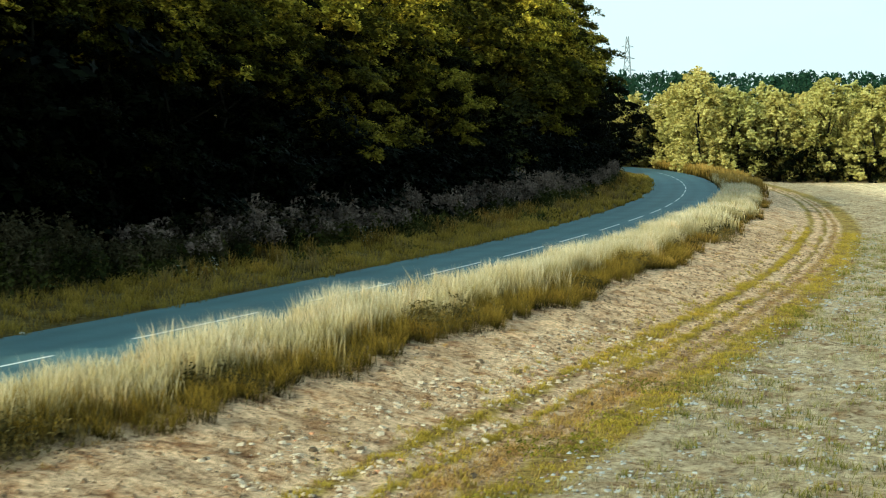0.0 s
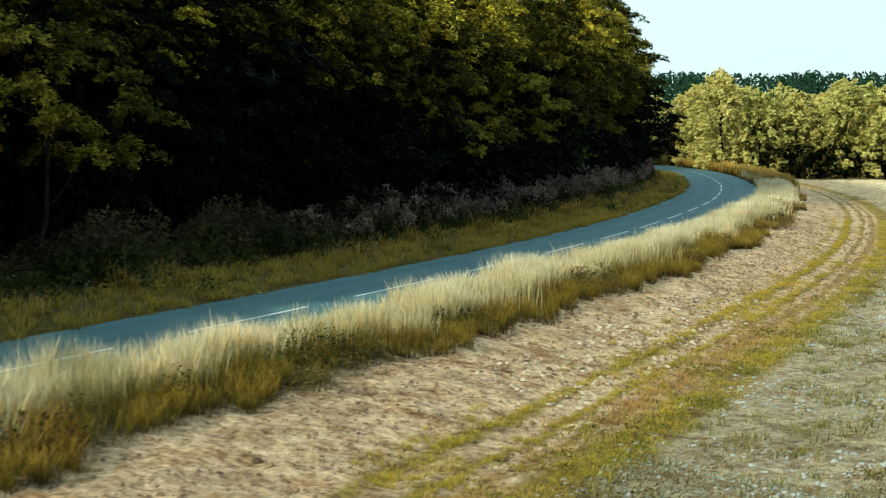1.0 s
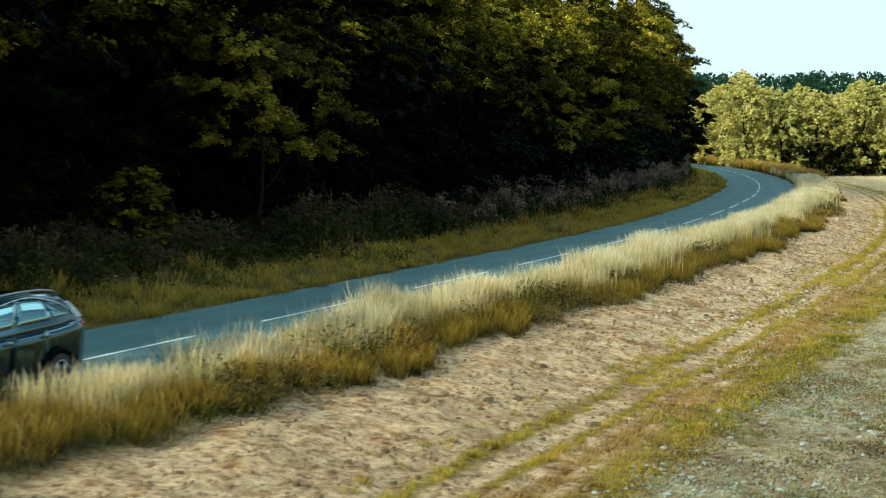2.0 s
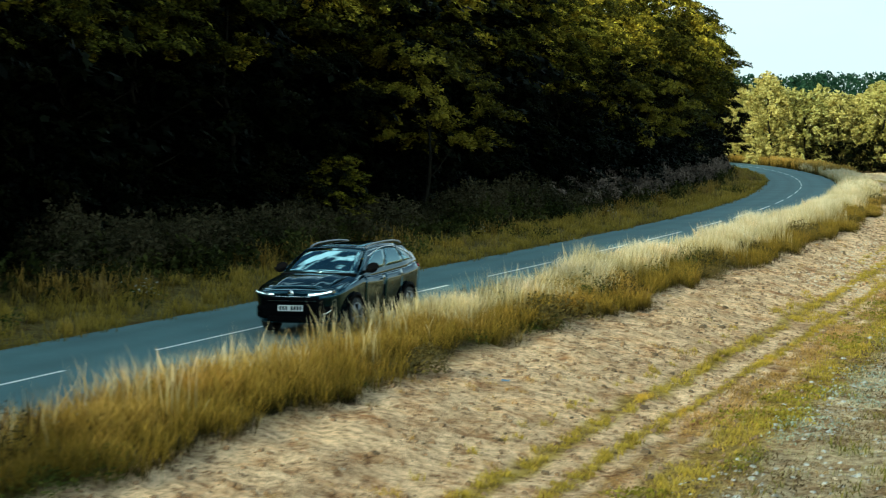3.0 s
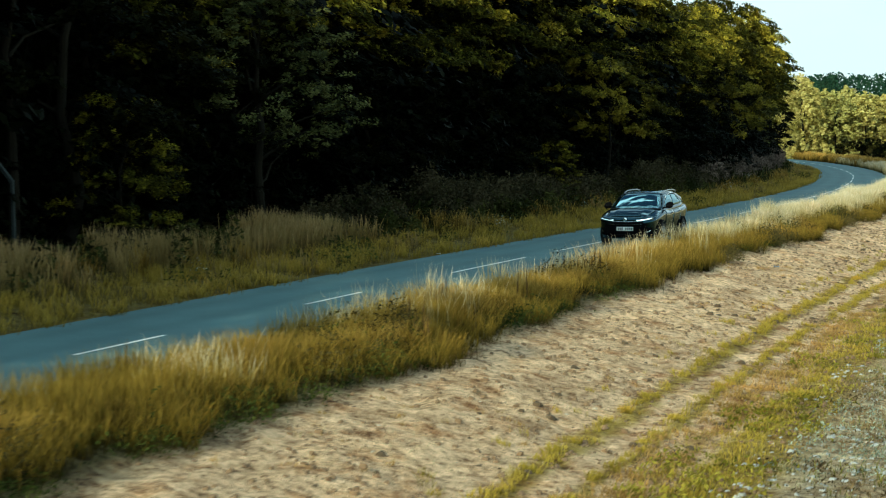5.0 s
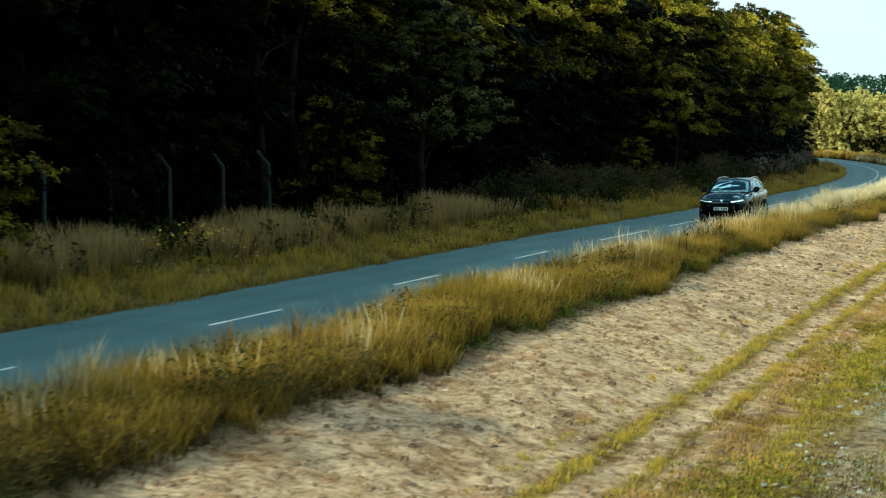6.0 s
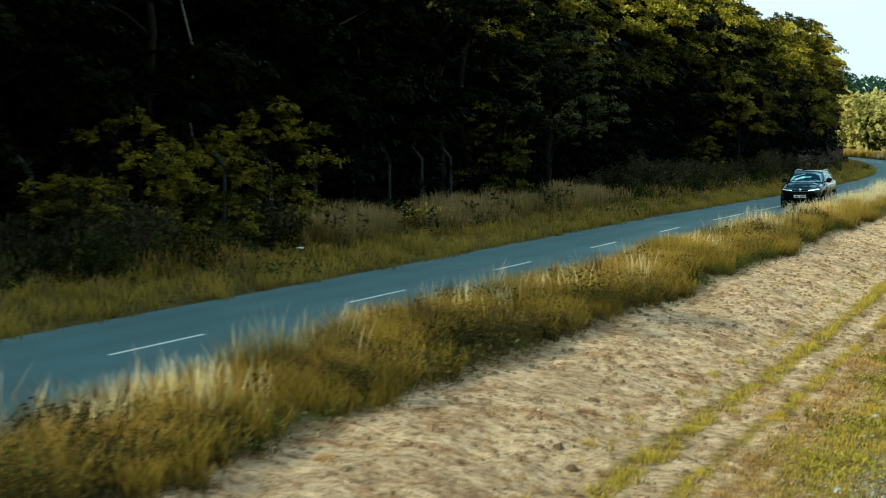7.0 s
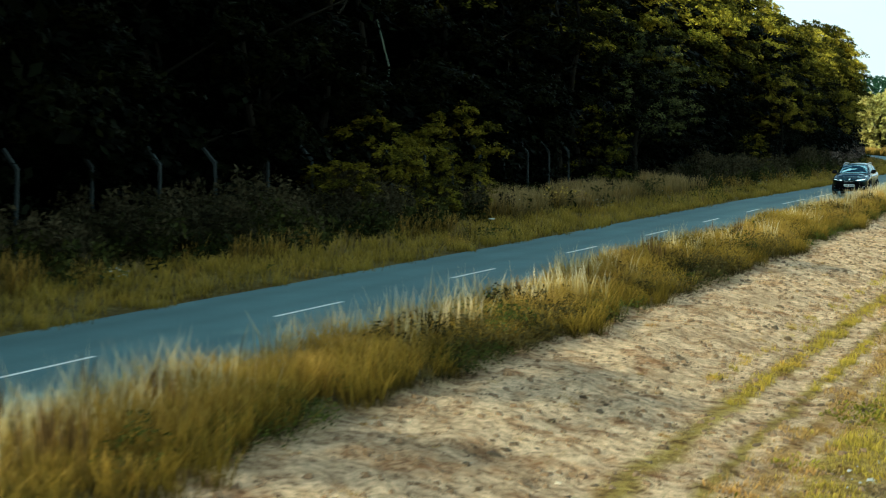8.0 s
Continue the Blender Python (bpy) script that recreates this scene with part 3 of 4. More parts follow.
def build_tree(name, seed, height, radius, base, leaves, leaf, material, bark, label, category="tree", boughs=26, trunk_r=0.2, bough=(0.26, 0.42), droop=0.35, widest=0.42, spread=(0.62, 1.0), flat=0.5, limb_every=5):
    """A tree: crooked trunk with limbs, and a crown of boughs. Each bough is a dome of drooping leaf sprays; the hollows between them stay open."""
    rng, pr = np.random.RandomState(seed), random.Random(seed)
    thing = tagged(new(name), label, category)
    bm = bmesh.new()
    top = Vector((pr.uniform(-0.4, 0.4), pr.uniform(-0.4, 0.4), height * 0.86))
    limb(bm, (0, 0, -0.3), top, trunk_r, trunk_r * 0.25, 9, 6, pr, 0.15)
    centres, sizes, limbs = [], [], []
    for k in range(boughs):
        f = (k + 0.5) / boughs
        z = base + (height - base) * (0.05 + 0.90 * f)
        # round-headed outline, widest at the given share of the crown's height
        g = (f - widest) / (1 - widest) if f > widest else (f - widest) / (widest + 0.55)
        prof = math.sqrt(max(0.04, 1 - g * g))
        a = k * 2.39996 + pr.uniform(-0.6, 0.6)
        r = radius * prof * pr.uniform(*spread)
        centres.append((r * math.cos(a), r * math.sin(a), z + pr.uniform(-0.5, 0.5)))
        sizes.append(radius * pr.uniform(*bough))
        if limb_every and k % limb_every == 0:
            b = bmesh.new()
            limbs.append(b)
            start = Vector((0, 0, 0)).lerp(top, max(0.12, min(0.9, (z - 1.0) / height)))
            limb(b, start, start.lerp(Vector(centres[-1]), 0.9), trunk_r * 0.35, 0.02, 5, 3, pr, 0.2)
    stem = part("trunk", bm, bark, thing)
    for b in limbs:
        part("limb", b, bark, stem)
    C, S = np.array(centres), np.array(sizes)
    sprays = 15
    out = C * np.array([1, 1, 0])
    out /= np.linalg.norm(out, axis=1)[:, None] + 1e-6
    # each spray starts inside its bough and reaches out and down
    rho, ang = np.sqrt(rng.uniform(0, 1, (boughs, sprays))), rng.uniform(0, math.tau, (boughs, sprays))
    way = np.stack([np.cos(ang), np.sin(ang), np.zeros_like(ang)], -1)
    way = way * 0.8 + out[:, None] * 0.5
    root = C[:, None] + way * (rho * 0.62 * S[:, None])[..., None]
    root[..., 2] += S[:, None] * flat * (0.75 - 0.85 * rho ** 2 + rng.normal(0, 0.16, rho.shape))
    length = S[:, None] * rng.uniform(0.30, 0.75, rho.shape)
    bi, si = rng.randint(0, boughs, leaves), rng.randint(0, sprays, leaves)
    t = rng.uniform(0, 1, leaves) ** 0.8
    L, w = length[bi, si], way[bi, si]
    c = root[bi, si] + w * (t * L)[:, None]
    c[:, 2] += L * (0.18 * t - droop * 1.3 * t * t)
    c += rng.normal(0, 1, (leaves, 3)) * (S[bi] * 0.105 * (1.25 - 0.75 * t))[:, None] * np.array([1, 1, 0.7])
    d = w * 0.5 + np.array([0, 0, 0.5]) + rng.normal(0, 0.25, (leaves, 3))
    tone = np.clip(rng.uniform(-0.35, 0.35, boughs)[bi] + rng.uniform(-0.15, 0.15, (boughs, sprays))[bi, si], -0.5, 0.5)
    ok = c[:, 2] > 0.15
    c, d, tone = c[ok], d[ok], tone[ok]
    part("crown", quads_mesh("crown", leaf_quads(rng, c, np.full(len(c), leaf), 0.3, 2.0, d), tone), material, thing)
    return thing


def place(thing, x, y, rz, s, sz=None):
    z, _ = land(np.array([x]), np.array([y]))
    return copy_thing(thing, pose(x, y, float(z[0]) - 0.05, 0, 0, rz) @ Matrix.Diagonal((s, s, sz or s, 1)))


def scatter(kinds, spots, seed, group):
    """Stands one of the kinds at each spot (y along the road, offset, scale)."""
    r = random.Random(seed)
    for i, (y, l, s) in enumerate(spots):
        x, yy = on_road(y, l)
        ob = place(kinds[r.randrange(len(kinds))], float(x), float(yy), r.uniform(0, 360), s, s * r.uniform(0.92, 1.1))
        tagged(ob, group=group)


WOOD_LABEL = "broadleaf woodland tree, crown coloured dark for shade, with olive leaf sprays"
wood_kinds = [build_tree("woodland_tree", 100 + k, 13.5 + 0.8 * (k % 3), 4.5 + 0.4 * (k % 2), 2.4, 17000, 0.115, LEAF_SHADED, BARK, WOOD_LABEL, boughs=19 + 2 * k, bough=(0.20, 0.34), spread=(0.5, 1.0)) for k in range(3)]
wood_kinds += [build_tree("woodland_tree", 103 + k, 13.2, 4.4 + 0.3 * (k % 2), 5.7, 34000, 0.105, LEAF_LIT, BARK, "broadleaf woodland tree with olive boughs coloured as lit", boughs=44 + 4 * k, bough=(0.17, 0.32), widest=0.30, spread=(0.5, 1.0), flat=0.65) for k in range(3)]
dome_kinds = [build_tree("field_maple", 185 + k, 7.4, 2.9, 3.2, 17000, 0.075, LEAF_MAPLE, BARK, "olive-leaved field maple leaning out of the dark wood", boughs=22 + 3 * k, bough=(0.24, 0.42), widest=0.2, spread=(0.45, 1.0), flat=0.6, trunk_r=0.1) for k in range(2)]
# back trees take the deep-shade leaf colour so the interior goes black
back_kinds = [build_tree("woodland_tree", 120 + k, 14.5, 5.0, 0.4, 6500, 0.30, LEAF_DEEP_SHADE, BARK, "tall near-black tree filling the wood's shaded depth", boughs=44, bough=(0.25, 0.45), spread=(0.2, 1.0), limb_every=15) for k in range(2)]
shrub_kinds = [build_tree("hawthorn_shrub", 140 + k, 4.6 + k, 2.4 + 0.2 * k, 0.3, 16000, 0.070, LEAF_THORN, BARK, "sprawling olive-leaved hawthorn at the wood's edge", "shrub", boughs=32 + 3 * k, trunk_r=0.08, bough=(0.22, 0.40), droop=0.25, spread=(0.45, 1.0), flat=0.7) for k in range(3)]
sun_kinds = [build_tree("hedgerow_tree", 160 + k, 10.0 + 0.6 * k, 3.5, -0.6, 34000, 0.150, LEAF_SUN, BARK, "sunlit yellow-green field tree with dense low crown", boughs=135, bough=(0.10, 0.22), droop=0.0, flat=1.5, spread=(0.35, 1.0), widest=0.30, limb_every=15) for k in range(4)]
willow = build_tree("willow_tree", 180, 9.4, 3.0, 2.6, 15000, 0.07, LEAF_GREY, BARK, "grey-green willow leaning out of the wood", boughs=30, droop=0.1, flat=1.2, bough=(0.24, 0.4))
shade_shrub_kinds = [build_tree("holly_shrub", 195 + k, 5.0, 2.9, 0.1, 3200, 0.155, LEAF_DEEP_SHADE, BARK, "dense near-black shrub added to darken gaps under the wood's trees", "shrub", boughs=30, trunk_r=0.08, bough=(0.25, 0.45), limb_every=10) for k in range(2)]
birch = build_tree("birch_tree", 190, 12.0, 2.6, 6.5, 3500, 0.13, LEAF_LIT, BARK_PALE, "slim birch with a bare pale trunk in the dark wood", boughs=20, trunk_r=0.06, limb_every=0)

rt = random.Random(5)


def crown_height(y):
    """How the wood's top line runs: tall at the unseen near end to shade the verge, lower by the near straight, highest
    before the bend, falling away round it.
    """
    return float(np.interp(y, [-100, -52, -30, 30, 60, 90, 125, 135, 145, 155, 165, 185], [13.2, 13.0, 12.2, 11.8, 11.9, 12.8, 14.4, 13.4, 11.2, 9.8, 8.2, 6.8])) / 14.2


def row(ys, lat, wander, size):
    """Places along the wood at one depth: y along the road, offset, scale."""
    return [(y + rt.uniform(-1.2, 1.2), lat + rt.uniform(-wander, wander), crown_height(y) * size * rt.uniform(0.93, 1.07)) for y in ys]


# the shaded near edge, then three rising tiers of lit crowns, then the dark wood behind them
# their leaf colours hold this light and shade, from lit tones to near-black
# trees below y -60 stand out of view, added to shade the road
near_edge = [p for p in row(np.arange(-128.6, -5, 3.7), -9.7, 0.8, 0.98) if not -27.5 < p[0] < -22]
low_tier = row(np.arange(-4, 135, 4.2), -10.6, 0.5, 0.66) + row(np.arange(137, 190, 4.5), -9.5, 0.4, 0.94)
high_tier = row(np.arange(-6, 60, 4.4), -12.6, 0.6, 1.04) + row(np.arange(58, 96, 4.6), -12.2, 0.4, 1.04) + row(np.arange(98, 138, 4.6), -10.0, 0.3, 1.03)
second = row(np.arange(-132, 0, 4.6), -15.5, 1.5, 0.98) + row(np.arange(2, 160, 4.0), -17.8, 1.0, 0.90)
third = row(np.arange(-120, 150, 6.0), -23, 2.0, 0.92)
# dense rows added to close gaps that let sun through onto the road
fill = row(np.arange(-128, 60, 4.0), -12.6, 0.6, 0.92) + row(np.arange(-126, -4, 4.4), -10.4, 0.3, 0.62)
fourth = row(np.arange(-60, 60, 5.5), -31, 2.0, 1.02) + row(np.arange(-62, 45, 5.0), -39, 2.0, 1.1)
end_tier = [(146.0, -6.5, 0.58), (151.0, -6.4, 0.62), (157.0, -6.5, 0.63), (163.0, -7.6, 0.62), (170.0, -8.2, 0.58), (177.0, -7.2, 0.52), (184.0, -8.0, 0.5), (192.0, -7.5, 0.5), (199.0, -8.5, 0.5), (168.0, -13.0, 0.6), (180.0, -13.0, 0.56), (192.0, -13.0, 0.55)]
bend_shrubs = [(200.0, -6.0, 0.8), (206.0, -5.6, 0.8), (212.0, -6.0, 0.9), (205.0, -10.0, 1.2), (214.0, -9.5, 1.2), (222.0, -8.0, 1.2), (197.0, -10.0, 1.1)]
shrubs = [(29.5, -8.4, 0.42), (103, -8.9, 0.6), (131, -8.9, 0.7), (-6.5, -8.0, 0.55), (-30.3, -7.4, 0.52), (-33.8, -7.3, 0.57), (-36.8, -7.2, 0.46), (-26.2, -7.7, 0.62), (-58, -8.4, 0.9), (-64, -8.2, 0.8), (-70, -8.0, 0.9)]
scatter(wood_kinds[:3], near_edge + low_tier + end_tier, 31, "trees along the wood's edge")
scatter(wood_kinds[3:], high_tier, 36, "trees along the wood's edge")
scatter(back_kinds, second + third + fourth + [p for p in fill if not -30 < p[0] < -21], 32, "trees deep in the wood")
scatter(shrub_kinds, shrubs, 33, "shrubs along the wood's edge")
rs = random.Random(8)
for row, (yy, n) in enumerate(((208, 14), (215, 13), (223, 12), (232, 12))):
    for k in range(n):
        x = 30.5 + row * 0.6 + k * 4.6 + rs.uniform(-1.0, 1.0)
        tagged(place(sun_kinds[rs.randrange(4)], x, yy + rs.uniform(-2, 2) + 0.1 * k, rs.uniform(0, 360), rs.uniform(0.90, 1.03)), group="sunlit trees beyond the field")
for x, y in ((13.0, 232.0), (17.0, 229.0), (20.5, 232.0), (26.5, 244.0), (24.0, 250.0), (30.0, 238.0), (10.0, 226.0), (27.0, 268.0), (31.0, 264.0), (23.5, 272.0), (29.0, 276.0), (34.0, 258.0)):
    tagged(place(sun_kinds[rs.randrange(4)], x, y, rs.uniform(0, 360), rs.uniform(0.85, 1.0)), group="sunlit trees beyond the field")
for tree, y, l, s in ((dome_kinds[0], 35.5, -7.7, 0.90), (dome_kinds[1], 70.6, -8.3, 0.82), (dome_kinds[0], 84.3, -8.4, 0.90),
                      (dome_kinds[1], 109.0, -8.8, 1.1), (willow, 1.8, -8.6, 0.84), (willow, 98.0, -8.8, 0.74), (birch, -24.7, -10.5, 1.0), (birch, 12.0, -11.5, 0.9)):
    x, yy = on_road(y, l)
    place(tree, float(x), float(yy), 40 * y, s)
# near-black shrubs added so the space under the crowns reads unlit
scatter(shade_shrub_kinds, bend_shrubs + [(y + rt.uniform(-1, 1), l + rt.uniform(-0.8, 0.8), rt.uniform(0.8, 1.15)) for l in (-12.2,) for y in np.arange(-66, 150, 3.6)] + [(y + rt.uniform(-0.7, 0.7), -9.95 + rt.uniform(-0.3, 0.3), rt.uniform(0.46, 0.66)) for y in np.arange(-86, 150, 2.5)] + [(y + rt.uniform(-0.7, 0.7), -8.7 + rt.uniform(-0.4, 0.3), rt.uniform(0.7, 0.95)) for y in np.arange(56, 150, 3.4)], 35, "holly under the wood")
# near-black hedge added for the shadow under the sunlit crowns
for k in range(24):
    tagged(place(shade_shrub_kinds[k % 2], 36 + 2.6 * k + rs.uniform(-0.8, 0.8), 205.5 + rs.uniform(-1, 1) + 0.1 * k, rs.uniform(0, 360), rs.uniform(0.55, 0.85)), "near-black hedge shrub standing for the shadow at the sunlit trees' foot", group="hedge beyond the field")
# more near-black shrubs behind, added to darken the gaps between crowns
for x, y, s in ((25.0, 278.0, 1.6), (28.5, 262.0, 1.4), (32.0, 270.0, 1.6), (30.5, 248.0, 1.2), (34.0, 244.0, 1.3)):
    tagged(place(shade_shrub_kinds[0], x, y, 30 * x, s), "tall near-black shrub added to darken gaps between the sunlit trees", group="hedge beyond the field")
for k in range(20):
    tagged(place(shade_shrub_kinds[k % 2], 28 + 4.2 * k + rs.uniform(-1, 1), 240 + rs.uniform(-1, 1), rs.uniform(0, 360), rs.uniform(1.4, 1.7)), "tall near-black shrub added to darken gaps between the sunlit trees", group="hedge beyond the field")
for kind in [willow, birch] + dome_kinds + shade_shrub_kinds + wood_kinds + back_kinds + shrub_kinds + sun_kinds:
    for o in (*kind.children_recursive, kind):
        bpy.data.objects.remove(o)


# ---- far hill ----
def build_far_wood():
    rng = np.random.RandomState(77)
    n = 1000
    x = rng.uniform(-120, 420, n)
    y = rng.uniform(600, 690, n)
    z, _ = land(x, y)
    h = rng.uniform(10, 13, n)
    per = 80
    t = rng.uniform(0.15, 1, (n, per))
    r = np.sqrt(np.clip(1 - t, 0, 1)) * 3.2 + 0.3
    a = rng.uniform(0, math.tau, (n, per))
    c = np.stack([x[:, None] + r * np.cos(a), y[:, None] + r * np.sin(a), z[:, None] + t * h[:, None]], -1).reshape(-1, 3)
    stuff("far_wood", quads_mesh("far_wood", leaf_quads(rng, c, np.full(len(c), 0.75), 0.3)), LEAF_FAR, "dark green conifer wood along the far hill", "wood")


build_far_wood()


# ---- car ----
def gloss(name, color, rough, coat=0.0, metal=0.0, spec=0.5, ior=1.5):
    m, n, l, b = mat(name, rough, metal, spec)
    dust = noise_node(n, l, 6.0, 5.0)
    l.new(blend(n, l, dust, color, tuple(c * 1.3 + 0.0005 for c in color)), b.inputs["Base Color"])
    b.inputs["Coat Weight"].default_value = coat
    b.inputs["Coat Roughness"].default_value = 0.03
    b.inputs["Coat IOR"].default_value = ior
    return m


def sky_gloss(name, ior, tint):
    """A near-black glossy layer; its specular tint puts sky blue into the reflections."""
    m, n, l, b = mat(name, 0.03, 0.0, 0.5)
    dust = noise_node(n, l, 6.0, 5.0)
    l.new(blend(n, l, dust, (0.003, 0.006, 0.008), (0.005, 0.009, 0.011)), b.inputs["Base Color"])
    b.inputs["IOR"].default_value = ior
    b.inputs["Specular Tint"].default_value = (*tint, 1)
    return m


# blue tint and high IOR add the bright sky's reflection to the material
CAR_PAINT = sky_gloss("black car paint with sky-tinted gloss", 1.75, (0.3, 0.7, 1.0))
CAR_GLASS = sky_gloss("car glass with sky-tinted gloss", 3.6, (0.62, 0.90, 1.0))
CAR_TRIM = gloss("black plastic trim", (0.002, 0.002, 0.0025), 0.6, 0.0, 0.0, 0.02)
CHROME = gloss("chrome trim", (0.75, 0.76, 0.78), 0.16, 0.0, 1.0)
ALLOY = gloss("grey alloy", (0.22, 0.23, 0.25), 0.3, 0.0, 0.9)
RUBBER = gloss("tyre rubber", (0.016, 0.016, 0.016), 0.85)
PLATE = plain("white plate", (0.82, 0.82, 0.80), 0.4, vary=0.03)
PLATE_INK = plain("black plate ink", (0.015, 0.015, 0.015), 0.5)
LENS = gloss("headlamp lens", (0.05, 0.055, 0.06), 0.05, 1.0)
DRL, _n, _l, _b = mat("daytime running lamp", 0.3)
_b.inputs["Base Color"].default_value = (0.9, 0.95, 1.0, 1)
_b.inputs["Emission Color"].default_value = (0.93, 0.97, 1.0, 1)
_b.inputs["Emission Strength"].default_value = 1.6

BODY_X = [-2.355, -2.32, -2.2, -1.95, -1.4, -0.6, 0.3, 1.0, 1.5, 1.85, 2.05, 2.18, 2.26, 2.30]
BODY_W = [0.62, 0.78, 0.875, 0.915, 0.93, 0.925, 0.925, 0.93, 0.93, 0.905, 0.86, 0.79, 0.70, 0.58]
BODY_B = [0.52, 0.40, 0.31, 0.27, 0.22, 0.20, 0.20, 0.20, 0.21, 0.22, 0.23, 0.25, 0.28, 0.36]
BODY_T = [1.0, 1.12, 1.20, 1.20, 1.16, 1.13, 1.11, 1.145, 1.06, 0.985, 0.94, 0.905, 0.875, 0.82]
SECT_Y = [0.0, 0.6, 0.86, 0.925, 0.945, 0.963, 0.983, 1.0, 0.945, 0.80, 0.42, 0.0]
SECT_Z = [0.0, 0.0, 0.03, 0.13, 0.30, 0.50, 0.68, 0.82, 0.92, 0.97, 0.99, 1.0]


def body_at(x, p, out=0.0):
    """A point of the body's skin: x along the car, p from the belly's middle (0) round the left side to the bonnet's middle (1)."""
    w, zb, zt = (float(np.interp(x, BODY_X, a)) for a in (BODY_W, BODY_B, BODY_T))
    k = np.linspace(0, 1, len(SECT_Y))
    return Vector((x, float(np.interp(p, k, SECT_Y)) * w + out * (1 if p < 0.8 else 0.3), zb + float(np.interp(p, k, SECT_Z)) * (zt - zb) + (out if p > 0.72 else 0)))


def sheet(f, nu, nv, thick=0.012, closed=True):
    """A curved panel over f(u, v), with a back and rims."""
    bm = bmesh.new()
    P = [[f(i / nu, j / nv) for j in range(nv + 1)] for i in range(nu + 1)]
    def normal(i, j):
        a = P[min(i + 1, nu)][j] - P[max(i - 1, 0)][j]
        b = P[i][min(j + 1, nv)] - P[i][max(j - 1, 0)]
        return a.cross(b).normalized() if a.cross(b).length > 1e-9 else Vector((0, 0, 1))
    front = [[bm.verts.new(P[i][j]) for j in range(nv + 1)] for i in range(nu + 1)]
    back = [[bm.verts.new(P[i][j] - normal(i, j) * thick) for j in range(nv + 1)] for i in range(nu + 1)]
    for i in range(nu):
        for j in range(nv):
            bm.faces.new((front[i][j], front[i + 1][j], front[i + 1][j + 1], front[i][j + 1])).smooth = True
            bm.faces.new((back[i][j], back[i][j + 1], back[i + 1][j + 1], back[i + 1][j])).smooth = True
    for i in range(nu):
        bm.faces.new((front[i][0], back[i][0], back[i + 1][0], front[i + 1][0]))
        bm.faces.new((front[i][nv], front[i + 1][nv], back[i + 1][nv], back[i][nv]))
    for j in range(nv):
        bm.faces.new((front[0][j], front[0][j + 1], back[0][j + 1], back[0][j]))
        bm.faces.new((front[nu][j], back[nu][j], back[nu][j + 1], front[nu][j + 1]))
    bmesh.ops.recalc_face_normals(bm, faces=bm.faces)
    return bm


def box_bm(cx, cy, cz, sx, sy, sz, bevel=0.008):
    bm = bmesh.new()
    bmesh.ops.create_cube(bm, size=1)
    bmesh.ops.scale(bm, vec=(sx, sy, sz), verts=bm.verts)
    bmesh.ops.bevel(bm, geom=bm.edges[:], offset=min(bevel, 0.4 * min(sx, sy, sz)), segments=2, affect="EDGES")
    bmesh.ops.translate(bm, vec=(cx, cy, cz), verts=bm.verts)
    return bm


def tube(points, r, sides=8):
    """A round bar through the points."""
    bm = bmesh.new()
    rings = []
    pts = [Vector(p) for p in points]
    for i, p in enumerate(pts):
        d = (pts[min(i + 1, len(pts) - 1)] - pts[max(i - 1, 0)]).normalized()
        u = d.cross(Vector((0.01, 0.02, 1))).normalized()
        v = d.cross(u)
        rings.append([bm.verts.new(p + (u * math.cos(a) + v * math.sin(a)) * r) for a in (math.tau * k / sides for k in range(sides))])
    for a, b in zip(rings, rings[1:]):
        for k in range(sides):
            bm.faces.new((a[k], a[(k + 1) % sides], b[(k + 1) % sides], b[k])).smooth = True
    bm.faces.new(rings[0][::-1])
    bm.faces.new(rings[-1])
    return bm


def lathe(profile, steps=40):
    """Turns a profile of (radius, y) about the y axis."""
    bm = bmesh.new()
    rings = [[bm.verts.new((r * math.cos(a), y, r * math.sin(a))) for r, y in profile] for a in (math.tau * k / steps for k in range(steps))]
    for a, b in zip(rings, rings[1:] + rings[:1]):
        for j in range(len(profile) - 1):
            bm.faces.new((a[j], a[j + 1], b[j + 1], b[j])).smooth = True
    bmesh.ops.recalc_face_normals(bm, faces=bm.faces)
    return bm


def belt(u):
    """The waist below the side windows, from the screen's foot (0) to the tail (1)."""
    x = 1.02 - 3.30 * u
    return Vector((x, 0.835 - 0.10 * max(0, u - 0.75) / 0.25 - 0.03 * (1 - min(1, u / 0.15)), 1.09 + 0.12 * u))


def roof_edge(u):
    x = 0.20 - 2.17 * u
    return Vector((x, 0.625 - 0.05 * u, 1.50 + 0.10 * math.sin(math.pi * min(1, 0.12 + u * 0.80)) - 0.005 * u))


def cabin_side(u, v, out=0.0):
    a, b = belt(u), roof_edge(u)
    p = a.lerp(b, v)
    return p + Vector((0, 0.035 * math.sin(math.pi * v) + out, out * 0.4))


def screen(u, v, out=0.0):
    """The windscreen: u across from the car's right to its left, v from the bonnet up."""
    s = 2 * u - 1
    a = Vector((1.02 + 0.13 * (1 - s * s), 0.80 * s, 1.09 + 0.03 * (1 - s * s)))
    b = Vector((0.20 + 0.10 * (1 - s * s), 0.62 * s, 1.535 + 0.045 * (1 - s * s)))
    p = a.lerp(b, v)
    return p + Vector((0.03 * math.sin(math.pi * v) + out * 0.6, 0, 0.025 * math.sin(math.pi * v) + out))


def roof(u, v, out=0.0):
    e = roof_edge(v)
    s = 2 * u - 1
    return Vector((e.x + 0.10 * (1 - s * s) * (1 - v), e.y * s, e.z + 0.045 * (1 - s * s) + out))


